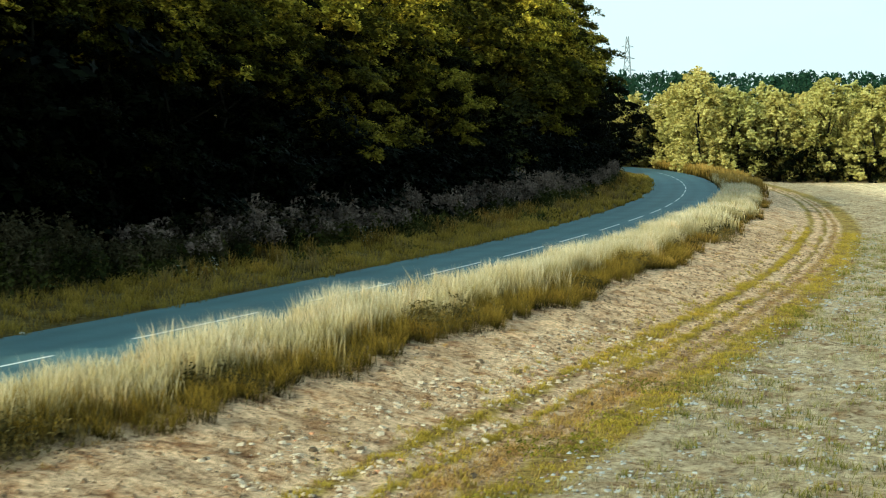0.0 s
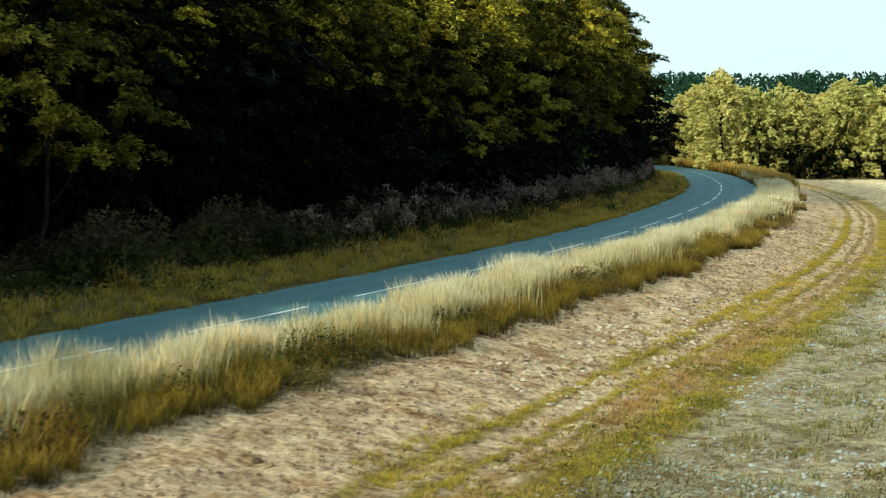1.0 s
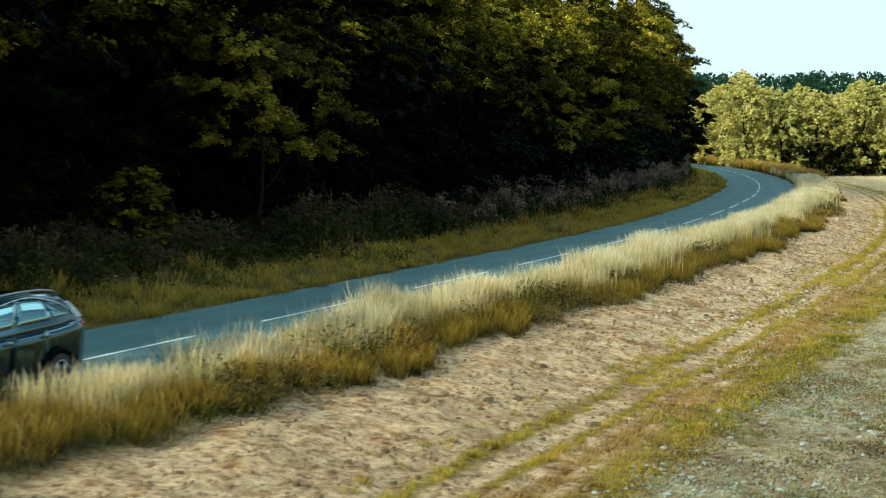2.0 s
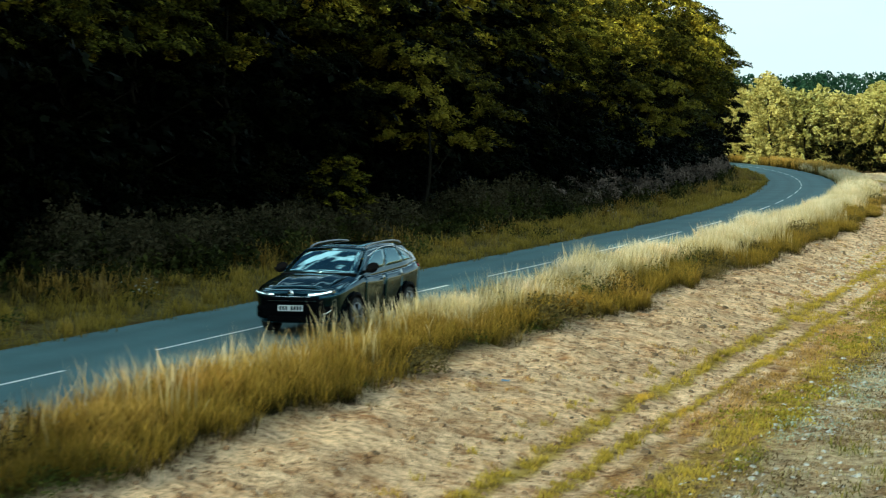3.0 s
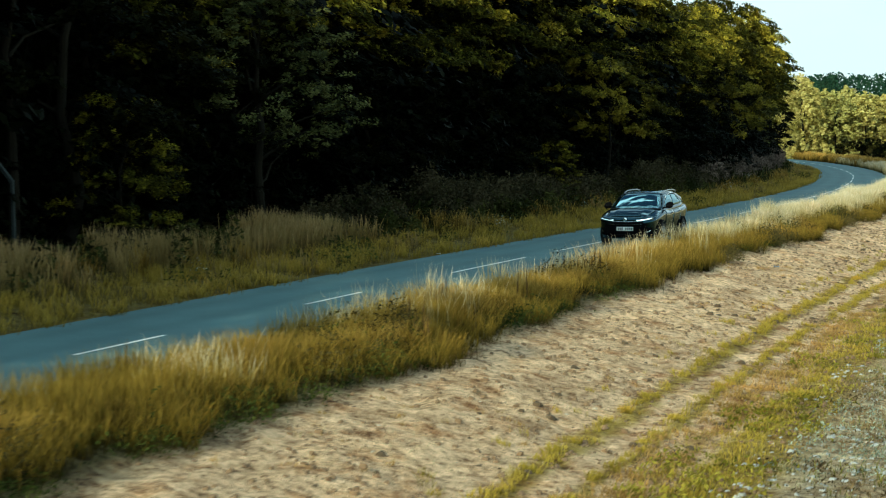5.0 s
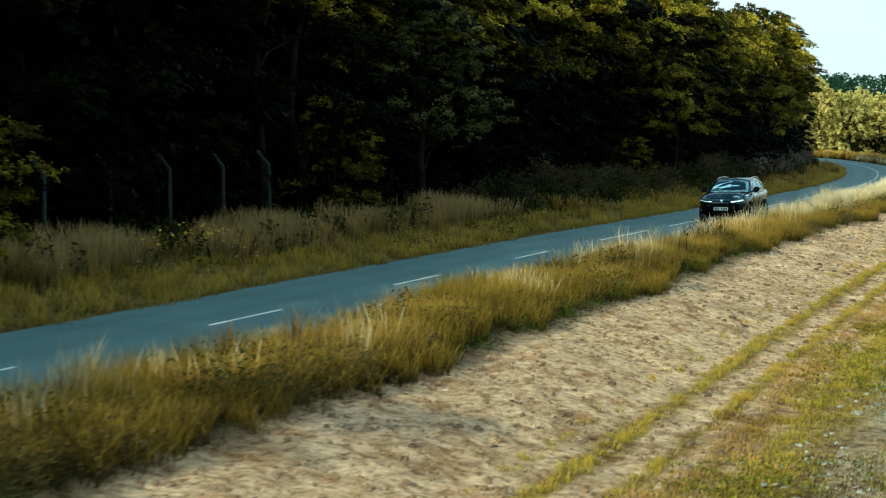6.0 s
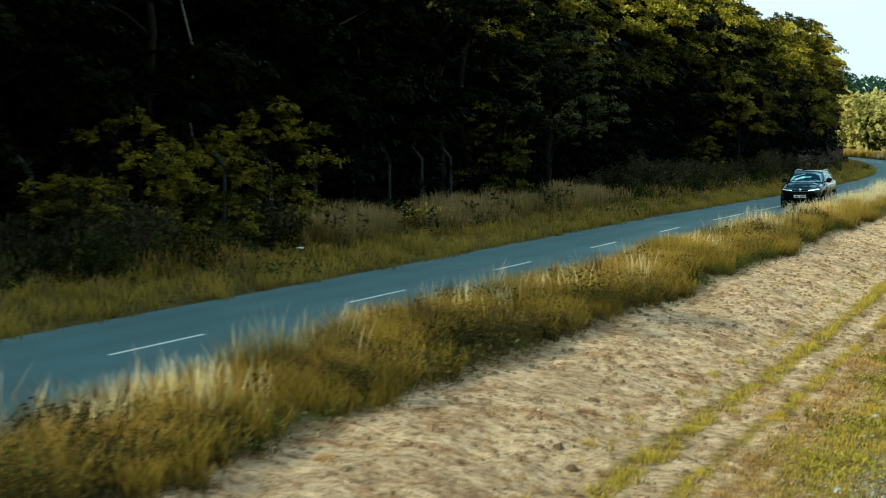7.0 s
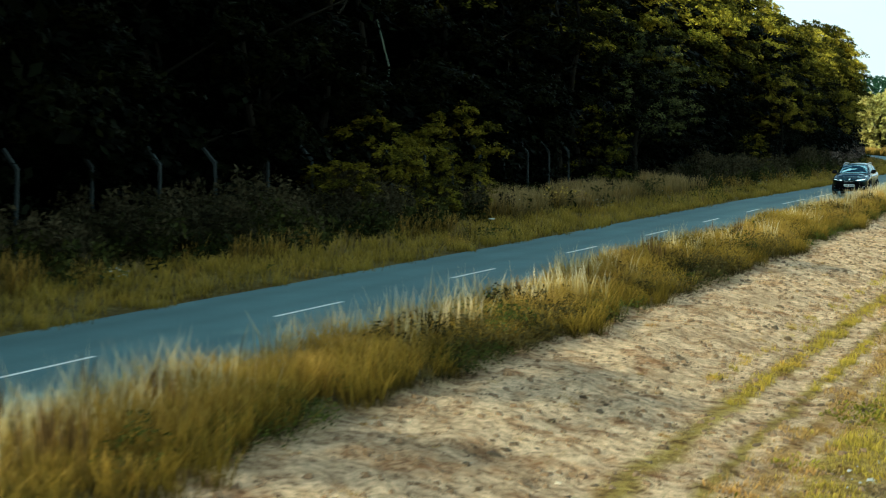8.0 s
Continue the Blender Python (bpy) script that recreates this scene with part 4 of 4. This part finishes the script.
def tail(u, v, out=0.0):
    s = 2 * u - 1
    a, b = roof_edge(1.0), belt(1.0)
    p = Vector((a.x, a.y * s, a.z + 0.045 * (1 - s * s))).lerp(Vector((b.x - 0.08 * (1 - s * s), b.y * s, b.z)), v)
    return p + Vector((-out, 0, out * 0.5))


def build_car():
    car = tagged(new("car"), "glossy black five-door crossover car driving on the road", "car")
    # painted shell
    bm = bmesh.new()
    xs = sorted(set(BODY_X + [-1.7, -1.1, -0.2, 0.7, 1.25, 1.68]))
    ps = [k / 22 for k in range(23)]
    ring = []
    for x in xs:
        half = [body_at(x, p) for p in ps]
        ring.append([bm.verts.new(v) for v in half] + [bm.verts.new((v.x, -v.y, v.z)) for v in half[-2:0:-1]])
    for a, b in zip(ring, ring[1:]):
        for j in range(len(a)):
            bm.faces.new((a[j], b[j], b[(j + 1) % len(a)], a[(j + 1) % len(a)])).smooth = True
    bm.faces.new(ring[0])
    bm.faces.new(ring[-1][::-1])
    bmesh.ops.recalc_face_normals(bm, faces=bm.faces)
    body = part("body", bm, CAR_PAINT, car)
    bonnet = part("bonnet", sheet(lambda u, v: body_at(1.17 + 0.97 * u, 1.0, 0) + Vector((0.0, (2 * v - 1) * (0.74 - 0.10 * u), 0.016 + 0.050 * math.sin(math.pi * u) - 0.055 * abs(2 * v - 1) ** 2.4 + 0.012 * math.exp(-((abs(2 * v - 1) - 0.6) / 0.12) ** 2))), 14, 24), CAR_PAINT, car)
    for s in (1, -1):
        side = lambda f: (lambda u, v: (lambda p: Vector((p.x, p.y * s, p.z)))(f(u, v)))
        part("front_door", sheet(side(lambda u, v: body_at(0.86 - 1.02 * u, 0.22 + 0.50 * v, 0.008)), 8, 8), CAR_PAINT, car)
        part("rear_door", sheet(side(lambda u, v: body_at(-0.18 - 0.92 * u, 0.22 + 0.50 * v, 0.008)), 8, 8), CAR_PAINT, car)
        part("sill", sheet(side(lambda u, v: body_at(0.98 - 1.96 * u, 0.12 + 0.12 * v, 0.014)), 8, 3), CAR_TRIM, car, "matt black sill cladding")
        for xh in (-0.02, -1.0):
            h = body_at(xh, 0.64, 0.02)
            part("door_handle", box_bm(xh, (h.y + 0.004) * s, h.z, 0.19, 0.03, 0.028), CAR_PAINT, car)
        part("cabin_side", sheet(side(lambda u, v: cabin_side(u, -0.22 + 1.22 * v)), 16, 8), CAR_PAINT, car)
        part("front_window", sheet(side(lambda u, v: cabin_side(0.10 + 0.30 * u, 0.07 + 0.80 * v * (0.55 + 0.45 * min(1, u * 2.6)), 0.006)), 10, 5, 0.004), CAR_GLASS, car)
        part("rear_window", sheet(side(lambda u, v: cabin_side(0.425 + 0.285 * u, 0.07 + 0.80 * v, 0.006)), 8, 5, 0.004), CAR_GLASS, car)
        part("quarter_window", sheet(side(lambda u, v: cabin_side(0.735 + 0.17 * u * (1.12 - v), 0.09 + (0.76 - 0.45 * u) * v, 0.006)), 6, 5, 0.004), CAR_GLASS, car)
        part("window_trim", tube([Vector((q.x, q.y * s, q.z)) for q in [cabin_side(0.08 + 0.86 * k / 14, 0.03 + 0.87 * math.sin(math.pi * min(1.0, 0.18 + 0.62 * k / 14 + 0.2 * (k / 14) ** 4)) ** 0.45, 0.012) for k in range(15)]], 0.007, 6), CHROME, car, "thin chrome trim")
        rail = [(0.10, 0.600, 1.555), (0.0, 0.605, 1.60), (-0.25, 0.61, 1.635), (-0.8, 0.605, 1.652), (-1.35, 0.595, 1.645), (-1.72, 0.58, 1.61), (-1.84, 0.575, 1.565)]
        part("roof_rail", tube([(x, y * s, z) for x, y, z in rail], 0.018), ALLOY, car, "satin silver roof rail")
        mirror = part("door_mirror", sheet(lambda u, v: Vector((0.66 - 0.13 * math.cos(math.pi * u) * math.sin(math.pi * (0.08 + 0.84 * v)), (0.985 + 0.12 * math.cos(math.pi * (0.04 + 0.92 * v))) * s, 1.21 + 0.095 * math.sin(math.tau * u * 0.999) * math.sin(math.pi * (0.08 + 0.84 * v)))), 16, 8, 0.01), CAR_TRIM, car, "matt black door mirror")
        part("mirror_arm", box_bm(0.66, 0.87 * s, 1.14, 0.10, 0.16, 0.04), CAR_TRIM, mirror)
        # headlamp: a slim swept lens with its running lamp
        def lamp(u, v, out=0.012):
            y = 0.36 + 0.46 * u
            x = float(np.interp(y, [0.3, 0.58, 0.70, 0.79, 0.86, 0.93], [2.305, 2.295, 2.255, 2.17, 2.03, 1.80])) + out
            return Vector((x, y + out * 0.5, 0.775 + 0.015 * u + 0.035 * u * u + v * (0.05 + 0.015 * u)))
        head = part("headlight", sheet(side(lambda u, v: lamp(u, v)), 14, 4, 0.02), LENS, car, "slim swept clear headlight")
        part("running_light", tube([Vector((q.x, q.y * s, q.z)) for q in [lamp(0.15 + 0.75 * k / 12, 0.40 + 0.35 * k / 12, 0.020) for k in range(13)]], 0.013, 8), DRL, head, "lit white running light strip")
        part("running_light", box_bm(2.325, 0.41 * s, 0.81, 0.02, 0.10, 0.035), DRL, head)
        part("running_light", box_bm(2.318, 0.53 * s, 0.82, 0.02, 0.08, 0.032), DRL, head)
        part("bumper_blade", tube([(2.295, 0.60 * s, 0.42), (2.25, 0.70 * s, 0.455), (2.20, 0.77 * s, 0.51)], 0.013, 6), CHROME, car, "slim silver bumper blade")
        part("side_intake", sheet(side(lambda u, v: Vector((2.305 - 0.16 * u * u, 0.56 + 0.24 * u, 0.36 + 0.22 * v))), 6, 4, 0.01), CAR_TRIM, car)
        for xa in (1.3825, -1.3825):
            arch = lambda u, v: Vector((xa - (0.37 + 0.075 * v) * math.cos(math.pi * (-0.04 + 1.08 * u)), (0.937 - 0.012 * v) * s, 0.345 + (0.37 + 0.075 * v) * math.sin(math.pi * (-0.04 + 1.08 * u))))
            part("wheel_arch", sheet(arch, 22, 2, 0.03), CAR_TRIM, car, "matt black wheel arch cladding")
            part("arch_liner", sheet(lambda u, v: Vector((xa - 0.372 * v * math.cos(math.tau * u), 0.931 * s, max(0.235, 0.345 + 0.372 * v * math.sin(math.tau * u)))), 28, 3, 0.002), CAR_TRIM, car)
            wheel = part("wheel", lathe([(0.05, 0.02), (0.05, 0.10), (0.10, 0.10), (0.11, 0.02), (0.235, -0.02), (0.235, -0.08), (0.25, -0.08), (0.255, 0.09)], 36), RUBBER, car)
            wheel.location, wheel.rotation_euler = (xa, 0.855 * s, 0.345), (0, 0.3, 0 if s > 0 else math.pi)
            part("tyre", lathe([(0.245, -0.10), (0.30, -0.115), (0.335, -0.095), (0.345, -0.06), (0.345, 0.06), (0.335, 0.09), (0.30, 0.108), (0.248, 0.098)], 44), RUBBER, wheel)
            rim = lathe([(0.222, 0.085), (0.25, 0.10), (0.252, 0.085), (0.226, 0.07)], 40)
            for k in range(5):
                for d in (-0.13, 0.13):
                    a = math.tau * k / 5
                    p, q = (0.055 * math.cos(a), 0.105, 0.055 * math.sin(a)), (0.232 * math.cos(a + d), 0.088, 0.232 * math.sin(a + d))
                    spoke = tube([p, q], 0.018, 5)
                    tmp = bpy.data.meshes.new("spoke")
                    spoke.to_mesh(tmp)
                    spoke.free()
                    rim.from_mesh(tmp)
                    bpy.data.meshes.remove(tmp)
            part("rim", rim, ALLOY, wheel, "grey five-spoke alloy rim")
        part("rear_light", sheet(side(lambda u, v: body_at(-2.1 - 0.2 * u, 0.66 + 0.06 * v, 0.012)), 5, 3), plain("red rear lamp", (0.25, 0.01, 0.01), 0.15), car)
    part("windscreen", sheet(lambda u, v: screen(0.035 + 0.93 * u, 0.03 + 0.92 * v, 0.006), 18, 8, 0.004), CAR_GLASS, car)
    part("windscreen_frame", sheet(lambda u, v: screen(u, v), 18, 8), CAR_PAINT, car)
    part("roof", sheet(lambda u, v: roof(u, v), 14, 14), CAR_PAINT, car)
    part("roof_glass", sheet(lambda u, v: roof(0.12 + 0.76 * u, 0.10 + 0.62 * v, 0.005), 10, 8, 0.004), CAR_GLASS, car, "dark panoramic roof glass")
    part("tailgate", sheet(lambda u, v: tail(u, v), 12, 6), CAR_PAINT, car)
    part("rear_screen", sheet(lambda u, v: tail(0.1 + 0.8 * u, 0.12 + 0.72 * v, 0.006), 10, 5, 0.004), CAR_GLASS, car)
    part("roof_spoiler", sheet(lambda u, v: Vector((-1.86 - 0.24 * v, 0.565 * (2 * u - 1), 1.572 - 0.03 * v - 0.03 * (2 * u - 1) ** 2)), 12, 4, 0.02), CAR_PAINT, car)
    # nose
    nose_x = lambda y: float(np.interp(abs(y), [0, 0.3, 0.5, 0.62, 0.74], [2.325, 2.318, 2.305, 2.28, 2.22]))
    part("front_panel", sheet(lambda u, v: Vector((nose_x((2 * u - 1) * 0.66) + 0.004 + 0.02 * math.sin(math.pi * v), (2 * u - 1) * 0.66, 0.34 + 0.42 * v)), 20, 6), CAR_TRIM, car)
    grille = part("grille", sheet(lambda u, v: Vector((nose_x((2 * u - 1) * 0.56) + 0.03, (2 * u - 1) * 0.56, 0.645 + 0.09 * v)), 18, 3), CAR_TRIM, car)
    for k in range(17):
        y = (k - 8) * 0.062
        part("grille_stud", box_bm(nose_x(y) + 0.036, y, 0.685, 0.012, 0.022, 0.010, 0.003), CHROME, grille)
    part("chrome_bar", tube([(nose_x(y) + 0.026, y, 0.765) for y in [(k - 8) * 0.050 for k in range(17)]], 0.007, 6), CHROME, car, "thin chrome bar across the nose")
    part("bonnet_lip", tube([(nose_x(y) + 0.012, y, 0.815 + 0.012 * (1 - (y / 0.5) ** 2)) for y in [(k - 8) * 0.058 for k in range(17)]], 0.010, 6), CAR_PAINT, car)
    bm = lathe([(0.0, 0.012), (0.05, 0.012), (0.062, 0.0), (0.05, -0.012), (0.0, -0.012)], 20)
    bmesh.ops.rotate(bm, matrix=Matrix.Rotation(-math.pi / 2 + 0.25, 3, "Z") @ Matrix.Rotation(0, 3, "X"), verts=bm.verts)
    bmesh.ops.rotate(bm, matrix=Matrix.Rotation(-0.25, 3, "Z"), verts=bm.verts)
    bmesh.ops.translate(bm, vec=(2.338, 0, 0.825), verts=bm.verts)
    part("badge", bm, CHROME, car, "plain round silver badge")
    plate = part("number_plate", box_bm(2.372, 0, 0.55, 0.012, 0.52, 0.112, 0.004), PLATE, car, "white number plate with plain dark bars")
    for k, y in enumerate((0.215, 0.155, 0.095, 0.035, -0.085, -0.145, -0.205)):
        part("plate_bar", box_bm(2.380, y, 0.55, 0.004, 0.042, 0.074, 0.001), PLATE_INK, plate)
    part("lower_grille", sheet(lambda u, v: Vector((nose_x((2 * u - 1) * 0.5) + 0.028, (2 * u - 1) * 0.5, 0.29 + 0.10 * v)), 12, 3), CAR_TRIM, car)
    part("cowl", sheet(lambda u, v: Vector((1.00 + 0.13 * (1 - (2 * u - 1) ** 2) + 0.13 * v, 0.80 * (2 * u - 1), 1.106 + 0.022 * (1 - (2 * u - 1) ** 2) - 0.016 * v)), 16, 3, 0.02), CAR_TRIM, car, "matt black cowl below the windscreen")
    return car


car = build_car()
CAR_Y = 7.5
k = float(slope(CAR_Y))
cx, cy = (float(v) for v in on_road(CAR_Y + 1.3825, 1.3))
car.matrix_basis = pose(cx, cy, 0.008, 0.6, 0, -90 - math.degrees(math.atan(k)))


# ---- fence posts, flowers, litter, stones ----
def build_post():
    post = tagged(new("fence_post"), "dark concrete fence post with a cranked top before the wood", "fence post")
    bm = bmesh.new()
    limb(bm, (0, 0, -0.3), (0, 0, 2.06), 0.052, 0.046, 4, 1, random.Random(1), 0)
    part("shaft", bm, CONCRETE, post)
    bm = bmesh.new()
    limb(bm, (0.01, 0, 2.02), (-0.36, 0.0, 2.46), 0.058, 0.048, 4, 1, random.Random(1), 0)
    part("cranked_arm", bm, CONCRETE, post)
    return post


post = build_post()
for k in range(17):
    y = -11.1 - 2.87 * k
    x, yy = on_road(y, -7.95)
    z, _ = land(np.array([float(x)]), np.array([float(yy)]))
    tagged(copy_thing(post, pose(float(x), float(yy), float(z[0]), random.Random(k).uniform(-2, 2), random.Random(k + 40).uniform(-2, 2), -20)), group="posts of the boundary fence")
for o in (*post.children_recursive, post):
    bpy.data.objects.remove(o)


def flowers(name, label, seed, n, y0, y1, lat, z, size, material, spread):
    rng = np.random.RandomState(seed)
    y, l = rng.uniform(y0, y1, max(1, n // 24)), rng.uniform(lat[0], lat[1], max(1, n // 24))
    pick = rng.randint(0, len(y), n)
    x, yy = on_road(y[pick] + rng.normal(0, spread, n), l[pick] + rng.normal(0, spread, n))
    g, _ = land(x, yy)
    c = np.stack([x, yy, g + rng.uniform(z[0], z[1], n)], 1)
    stuff(name, quads_mesh(name, leaf_quads(rng, c, np.full(n, size), 1.2, 1.3)), material, label, "wildflowers")


flowers("ragwort", "yellow ragwort flowers in the verge", 61, 140, -23, -18.5, (-6.0, -5.0), (0.6, 0.95), 0.06, FLOWER_YELLOW, 0.3)
flowers("cow_parsley", "white umbels scattered through the verge", 62, 420, -60, 110, (-5.6, -3.6), (0.4, 0.75), 0.03, FLOWER_WHITE, 0.16)


def rocks(name, material, label, seed, n, y0, y1, lat, size, keep=None, flat=0.6):
    rng = np.random.RandomState(seed)
    y, l = rng.uniform(y0, y1, n), rng.uniform(lat[0], lat[1], n)
    x, yy = on_road(y, l)
    if keep is not None:
        ok = waves(x, yy, seed, ((6.0, 1.0), (2.0, 0.8))) > keep
        x, yy = x[ok], yy[ok]
    z, _ = land(x, yy)
    z = z + relief(x, yy)
    m = len(x)
    a = np.arange(5) * math.tau / 5
    base = np.concatenate([np.stack([np.cos(a), np.sin(a), a * 0 - 0.3], 1), np.stack([np.cos(a + 0.6) * 0.6, np.sin(a + 0.6) * 0.6, a * 0 + 0.6], 1)])
    V = base[None] * rng.uniform(0.6, 1.35, (m, 10, 1)) * (size[0] + (size[1] - size[0]) * rng.uniform(0, 1, m) ** 2.2)[:, None, None]
    a = rng.uniform(0, math.tau, m)
    V = np.stack([V[..., 0] * np.cos(a)[:, None] - V[..., 1] * np.sin(a)[:, None], V[..., 0] * np.sin(a)[:, None] + V[..., 1] * np.cos(a)[:, None], V[..., 2] * flat], -1)
    V += np.stack([x, yy, z], 1)[:, None]
    T = np.array([(0, 1, 5), (1, 6, 5), (1, 2, 6), (2, 7, 6), (2, 3, 7), (3, 8, 7), (3, 4, 8), (4, 9, 8), (4, 0, 9), (0, 5, 9), (5, 6, 7), (5, 7, 8), (5, 8, 9)])
    i = np.arange(m)[:, None, None] * 10
    stuff(name, mesh_np(name, V.reshape(-1, 3), None, (T[None] + i).reshape(-1, 3)), material, label, "stones")


rocks("clods", CLOD, "dry earth clods strewn over the field margin", 71, 24000, -74, 90, (5.0, 11.0), (0.012, 0.065), -0.3, 0.9)
rocks("dark_clods", plain("dark brown clods", (0.085, 0.055, 0.028), 0.95, vary=0.5, scale=6), "dark earth clods turned up along the wheel ruts", 76, 700, -70, 60, (6.6, 10.2), (0.03, 0.11), -0.2, 0.7)
rocks("flint_stones", STONE, "pale flints and broken bricks on the field margin", 72, 1500, 27, 49, (6.6, 9.2), (0.02, 0.085), -0.4)
rocks("flint_grit", GRIT, "grey flints lying thick among the weeds of the field margin", 74, 24000, -80, 100, (10.4, 16.0), (0.014, 0.07), -0.2, 0.6)
rocks("broken_bricks", plain("broken brick", (0.50, 0.24, 0.12), 0.9, vary=0.3, scale=8), "orange broken bricks among the flints", 75, 60, 26, 48, (6.6, 9.2), (0.03, 0.07))
rocks("flint_stones", STONE, "scattered pale flints on the field margin", 73, 1500, -80, 110, (5.2, 15.0), (0.012, 0.04))

def scrap(name, material, label, x, y, z, size, seed):
    """A crumpled sheet."""
    bm = bmesh.new()
    bmesh.ops.create_grid(bm, x_segments=5, y_segments=4, size=size)
    for v in bm.verts:
        v.co.z = size * 0.45 * (1 + noise.noise(v.co * 1.7 / size + Vector((seed, 0, 0))))
    bmesh.ops.solidify(bm, geom=bm.faces[:], thickness=0.006)
    me = bpy.data.meshes.new(name)
    bm.to_mesh(me)
    bm.free()
    me.materials.append(material)
    tagged(new(name, me), label, "litter").location = (x, y, z)


scrap("plastic_scrap", plain("blue plastic", (0.09, 0.17, 0.30), 0.45), "crumpled scrap of blue plastic on the field", -11.45, 2.47, -0.36, 0.07, 1)
WASTE = plain("white waste paper", (0.62, 0.62, 0.58), 0.7)
for k, (y, l, size) in enumerate(((2.0, -2.9, 0.06), (-30.0, -5.0, 0.09), (-22.5, -5.6, 0.06), (38.0, -2.8, 0.05))):
    x, yy = on_road(y, l)
    z, _ = land(np.array([float(x)]), np.array([float(yy)]))
    scrap("paper_scrap", WASTE, "crumpled white paper lying in the verge", float(x), float(yy), float(z[0]) + (0.02 if l > -3 else 0.3), size, k + 5)


# ---- field grasses ----
RUT_LABEL = "yellow-green grass growing between the wheel ruts"
grass("track_grass", GRASS_TRACK, RUT_LABEL, 41, 34000, -57, 100, lambda r, n, y: np.where(r.uniform(0, 1, n) < 0.84, 8.3, 7.65) + 0.1 * np.sin(y * 0.11) + r.normal(0, 0.075, n), (0.05, 0.15), 0.010, 0.8, 0.0, 0.05, keep=-0.9)
grass("track_grass", GRASS_TRACK, "patchy yellow-green grass spreading over the track", 48, 40000, 12, 100, lambda r, n, y: 8.7 + r.normal(0, 0.55, n), (0.05, 0.13), 0.011, 0.9, 0.0, 0.10, keep=0.35)
grass("track_grass", GRASS_TRACK, "narrow strip of green grass between the wheel ruts", 50, 24000, -55, 60, lambda r, n, y: 9.08 + 0.08 * np.sin(y * 0.1) + r.normal(0, 0.05, n), (0.04, 0.13), 0.010, 0.8, 0.0, 0.05, keep=-0.4)
grass("dead_grass", GRASS_DRY, "dead orange grass in patches on the bare soil", 49, 30000, -74, 90, (6.6, 10.2), (0.03, 0.10), 0.010, 1.1, 0.0, 0.08, keep=0.7)
grass("dead_grass", GRASS_DRY, "dead orange grass along the wheel ruts", 45, 46000, -74, 45, lambda r, n, y: 9.65 + 0.1 * np.sin(y * 0.09) + r.normal(0, 0.20, n), (0.04, 0.12), 0.013, 1.0, 0.0, 0.14, keep=-0.35)
grass("track_grass", GRASS_TRACK, "yellow-green grass along the field track", 42, 60000, -74, 100, lambda r, n, y: 10.4 + 0.15 * np.sin(y * 0.07) + r.normal(0, 0.28, n), (0.05, 0.15), 0.010, 0.8, 0.0, 0.12, keep=-0.5)
grass("stubble_weeds", GRASS_GREY, "grey-green weeds in the stubble", 43, 30000, -74, 100, (11.0, 17.0), (0.06, 0.18), 0.010, 0.9, 0.4, 0.12)
grass("stubble_weeds", GRASS_GREEN, "low olive weeds in the stubble", 46, 50000, -74, 100, (10.6, 17.0), (0.06, 0.22), 0.014, 0.9, 0.0, 0.14, keep=-0.15)
grass("dead_tufts", GRASS_DRY, "small dead brown tufts on the bare soil", 47, 26000, -74, 100, (5.2, 8.2), (0.03, 0.08), 0.010, 1.2, 0.0, 0.05, keep=0.1)
weeds("mayweed", WEED_PALE, "pale blue-green mayweed thick in the stubble", 81, 6500, -84, 26, (10.9, 16.0), (0.10, 0.26), 0.021, per=11, keep=0.0, span=(0.3, 1.0))
weeds("stubble_stems", WEED_BROWN, "brown withered weed stems among the mayweed", 82, 7000, -84, 26, (10.8, 16.0), (0.12, 0.30), 0.026, per=10, keep=-0.3, span=(0.05, 1.0))
weeds("field_weeds", WEED_YELLOW, "yellow-green weed cushions along the field track", 83, 2600, -74, 62, (9.5, 11.2), (0.08, 0.20), 0.030, per=16, keep=0.2, span=(0.05, 1.0))
grass("straw_litter", STRAW, "broken straw lying on the bare soil", 44, 18000, -74, 100, (4.9, 11.0), (0.03, 0.09), 0.009, 2.5, 0.0, 0.0)


# ---- pylon ----
def build_pylon():
    pylon = tagged(new("pylon"), "distant steel lattice electricity pylon above the hill", "pylon")
    h, segs = 32.0, 8
    width = lambda z: 2.4 * (1 - z / h) ** 1.2 + 0.5
    for sx in (-1, 1):
        for sy in (-1, 1):
            part("leg", tube([(sx * width(h * k / segs), sy * width(h * k / segs), h * k / segs) for k in range(segs + 1)], 0.13, 4), STEEL, pylon)
    for k in range(segs):
        z0, z1 = h * k / segs, h * (k + 1) / segs
        for sy in (-1, 1):
            for sx in (-1, 1):
                part("brace", tube([(sx * width(z0), sy * width(z0), z0), (-sx * width(z1), sy * width(z1), z1)], 0.075, 4), STEEL, pylon)
    for z, w in ((17.5, 3.6), (22.5, 3.2), (27.5, 2.6)):
        part("cross_arm", tube([(-w, 0, z), (0, 0, z + 0.9), (w, 0, z)], 0.09, 4), STEEL, pylon)
        part("cross_arm", tube([(-w, 0, z), (w, 0, z)], 0.08, 4), STEEL, pylon)
    return pylon


build_pylon().location = (80.0, 790.0, 14.0)
